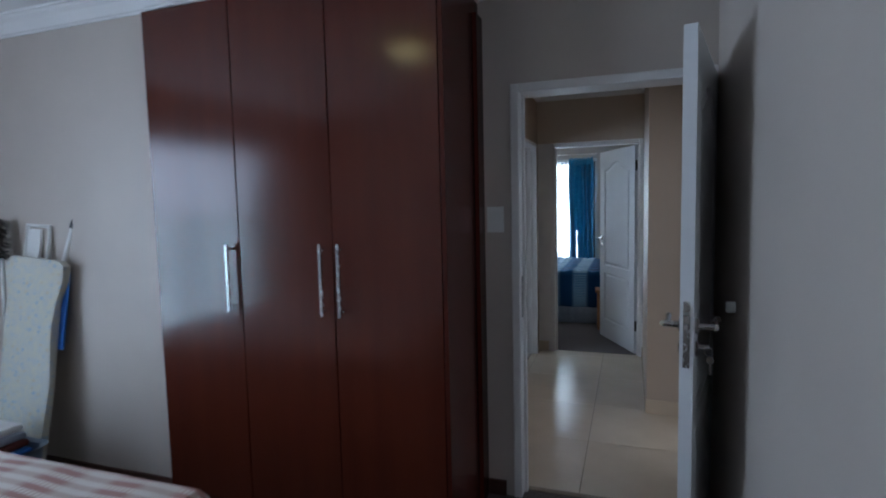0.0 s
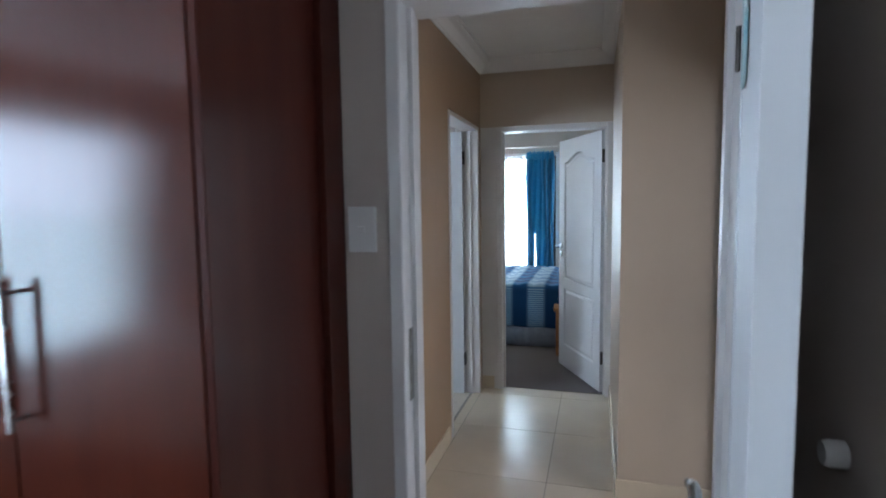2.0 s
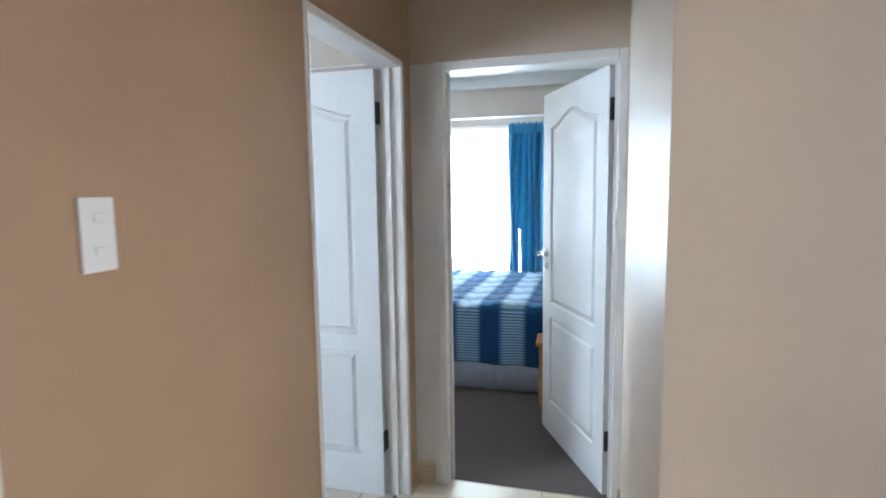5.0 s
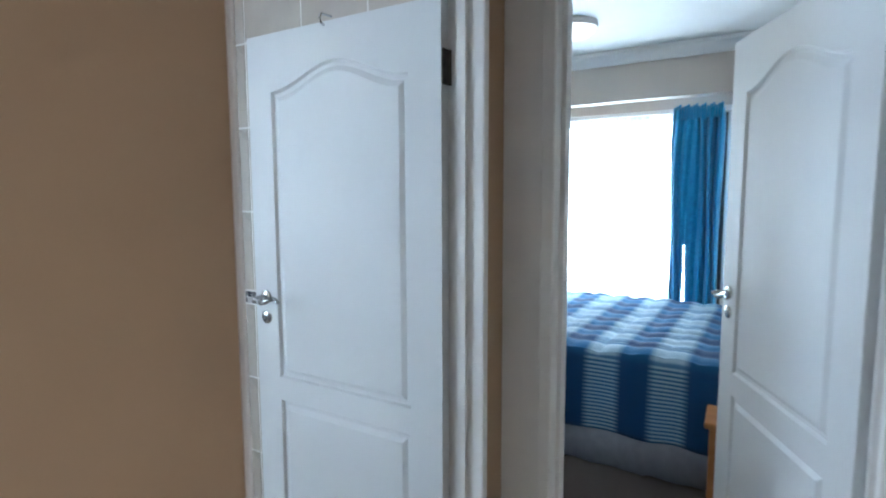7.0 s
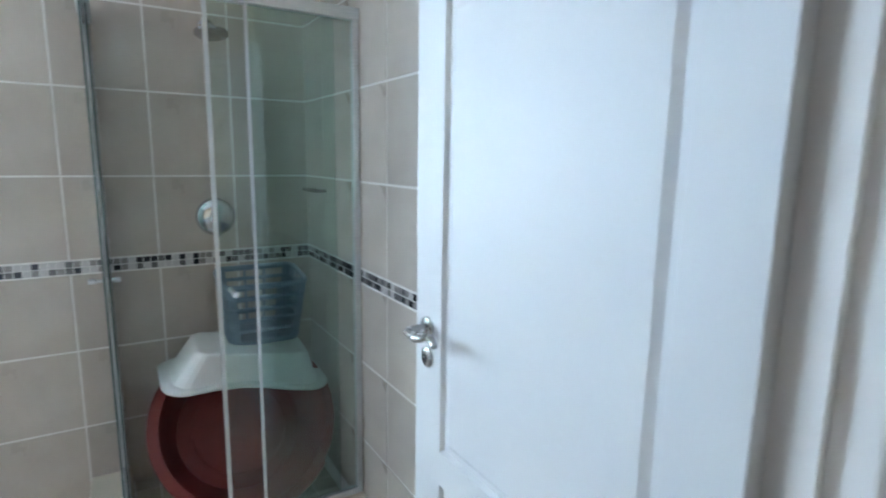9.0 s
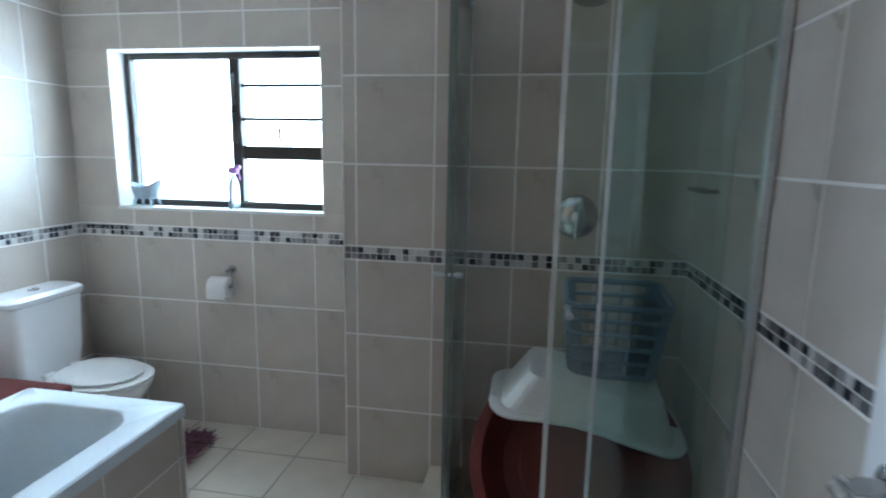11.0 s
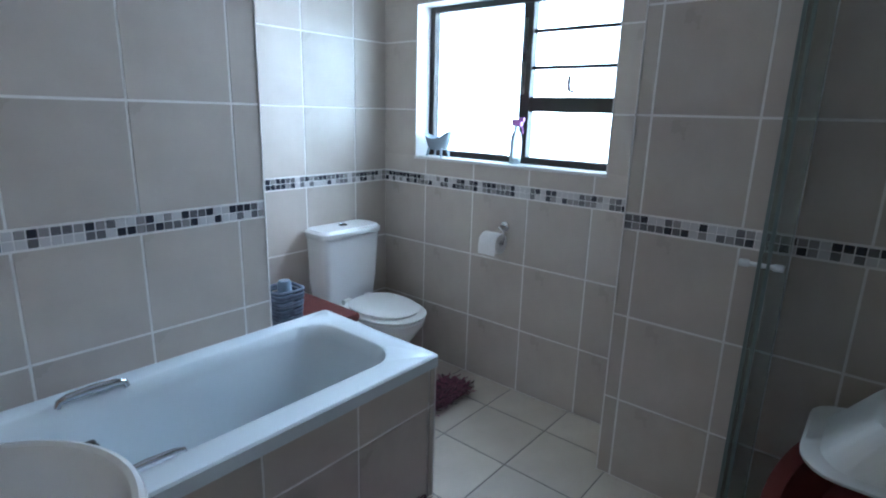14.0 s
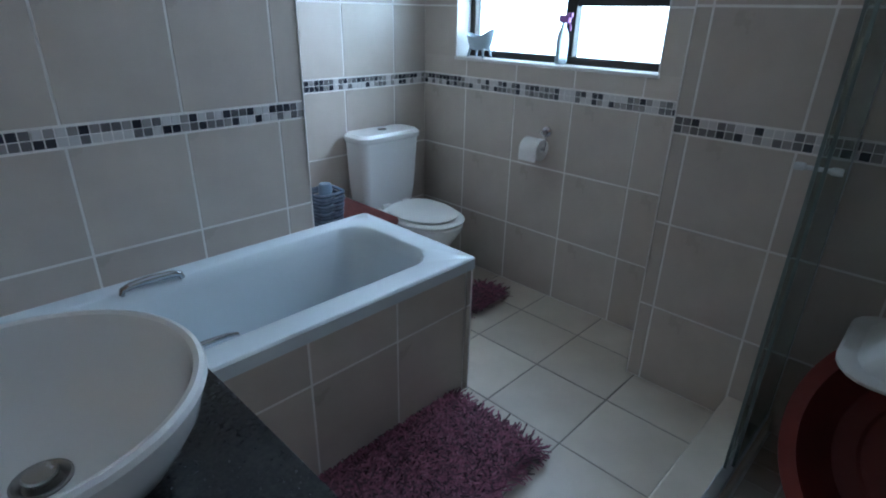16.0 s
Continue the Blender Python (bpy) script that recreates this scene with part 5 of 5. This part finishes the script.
# ---- tiles: each is a piece of its wall or floor ----
TILES = {}


def tile_piece(parent, u0, u1, v0, v1, origin, du, dv, dn, material, thick, name="tile"):
    """A tile on the plane through origin: u along du, v along dv, thickness along dn."""
    w, h = round(u1 - u0, 3), round(v1 - v0, 3)
    if w < 0.008 or h < 0.008:
        return
    key = (w, h, tuple(du), tuple(dv), tuple(dn), material.name)
    if key not in TILES:
        b = min(0.0008, thick * 0.5)
        vs = []
        for a, c, t in ((0, 0, -0.001), (b, b, thick)):
            for x, y in ((a, c), (w - a, c), (w - a, h - c), (a, h - c)):
                vs.append(tuple(Vector(du) * x + Vector(dv) * y + Vector(dn) * t))
        vs = vs[:4] + [tuple(Vector(du) * x + Vector(dv) * y + Vector(dn) * (thick - b)) for x, y in ((0, 0), (w, 0), (w, h), (0, h))] + vs[4:]
        fs = [(8, 9, 10, 11)]
        for lo in (0, 4):
            fs += [(lo + i, lo + (i + 1) % 4, lo + 4 + (i + 1) % 4, lo + 4 + i) for i in range(4)]
        me = bpy.data.meshes.new(name)
        me.from_pydata(vs, [], fs)
        me.materials.append(material)
        me.update()
        bm_ = bmesh.new()
        bm_.from_mesh(me)
        bmesh.ops.recalc_face_normals(bm_, faces=bm_.faces[:])
        if bm_.faces and max(bm_.faces, key=lambda f: f.calc_area()).normal.dot(Vector(dn)) < 0:
            bmesh.ops.reverse_faces(bm_, faces=bm_.faces[:])
        bm_.to_mesh(me)
        bm_.free()
        TILES[key] = me
    ob = new(name, TILES[key])
    ob.location = Vector(origin) + Vector(du) * u0 + Vector(dv) * v0
    ob.parent = parent


def cut(rect, hole):
    """What is left of a rectangle round a hole."""
    u0, u1, v0, v1 = rect
    a0, a1, b0, b1 = hole
    if a0 >= u1 or a1 <= u0 or b0 >= v1 or b1 <= v0:
        return [rect]
    out = []
    if v0 < b0:
        out.append((u0, u1, v0, b0))
    if v1 > b1:
        out.append((u0, u1, b1, v1))
    m0, m1 = max(v0, b0), min(v1, b1)
    if u0 < a0:
        out.append((u0, a0, m0, m1))
    if u1 > a1:
        out.append((a1, u1, m0, m1))
    return out


ROWS_Z = (0.0, 0.336, 0.676, 1.004, None, 1.063, 1.404, 1.754, 2.094, 2.434, H)


def tile_wall(parent, origin, du, dn, length, first, hole=None, zs=ROWS_Z, gap=0.0040, mosaic=True):
    """Courses of tiles along a wall, with joints at first + k * 0.327, and a two-row mosaic band."""
    joints = [0.0] + [first + 0.3265 * k for k in range(-1, 20) if 0.012 < first + 0.3265 * k < length - 0.012] + [length]
    courses, z = [], None
    for q in zs:
        if q is not None and z is not None:
            courses.append((z, q))
        z = q
    for z0, z1 in courses:
        for u0, u1 in zip(joints, joints[1:]):
            r = (u0 + (gap if u0 else 0), u1 - (gap if u1 < length else 0), z0 + gap, z1 - gap)
            for p in (cut(r, hole) if hole else [r]):
                tile_piece(parent, *p, origin, du, (0, 0, 1), dn, TILE, T)
    if mosaic:
        n = int(length / 0.0275)
        step = length / n
        for row in range(2):
            for k in range(n):
                tile_piece(parent, k * step + 0.0016, (k + 1) * step - 0.0016, 1.0075 + row * 0.0272, 1.0075 + row * 0.0272 + 0.0245, origin, du, (0, 0, 1), dn, MOSAIC, T, "mosaic_tile")


tile_wall(wall_tub, (-2.373, 3.295 - T, 0), (1, 0, 0), (0, 1, 0), 1.49, 0.103)
tile_wall(wall_side, (-2.373 + T, 2.76, 0), (0, 1, 0), (-1, 0, 0), 0.535, 0.21)
tile_wall(wall_alcove, (-3.5, 2.76 - T, 0), (1, 0, 0), (0, 1, 0), 1.127, 0.228)
tile_wall(wall_win, (-3.5 - T, 2.76, 0), (0, 1, 0), (1, 0, 0), 1.565, 0.315, (WY0 - 2.76, WY1 - 2.76, WZ0, WZ1))
tile_wall(wall_pil, (-3.5, 4.325 + T, 0), (1, 0, 0), (0, -1, 0), 0.315, 0.9)
tile_wall(wall_pil, (-3.185 - T, 4.325, 0), (0, 1, 0), (1, 0, 0), 1.37, 0.053)
tile_wall(wall_nor, (-3.185, 5.695 + T, 0), (1, 0, 0), (0, -1, 0), 2.30, 0.26)
tile_wall(tub_panel, (-2.62, 3.926 - T, 0), (1, 0, 0), (0, 1, 0), 1.733, 0.028, zs=(0.0, 0.378, 0.531), mosaic=False)
tile_wall(tub_panel, (-2.632 + 0.012 + T, 3.30, 0), (0, 1, 0), (-1, 0, 0), 0.626, 0.30, zs=(0.0, 0.378, 0.531), mosaic=False)


for nm, r_ in (("tile_trim_1", (-2.3765, -2.3715, 3.2935, 3.2985, 0.0, H)), ("tile_trim_2", (-3.1865, -3.1815, 4.3215, 4.3265, 0.0, H)), ("tile_trim_3", (-2.6225, -2.6175, 3.9245, 3.9295, 0.0, 0.528))):
    structure(nm, boxes(r_), GROUT, "thin white trim at the outer corner of the tiles", "trim")


def tile_floor(parent, xs, ys, material, gap):
    for x0_, x1_ in zip(xs, xs[1:]):
        for y0_, y1_ in zip(ys, ys[1:]):
            tile_piece(parent, x0_ + gap, x1_ - gap, y0_ + gap, y1_ - gap, (0, 0, -0.002), (1, 0, 0), (0, 1, 0), (0, 0, 1), material, 0.002)


tile_floor(bath_floor, [-3.505] + [-3.281 + 0.3265 * k for k in range(8)] + [-0.835], [2.755] + [3.049 + 0.3265 * k for k in range(9)] + [5.70], FTILE, 0.003)
tile_floor(hall_floor, [-0.820, -0.755, -0.138, 0.482, 0.79], [3.03 + 0.64 * k for k in range(5)] + [5.745], HTILE, 0.0018)
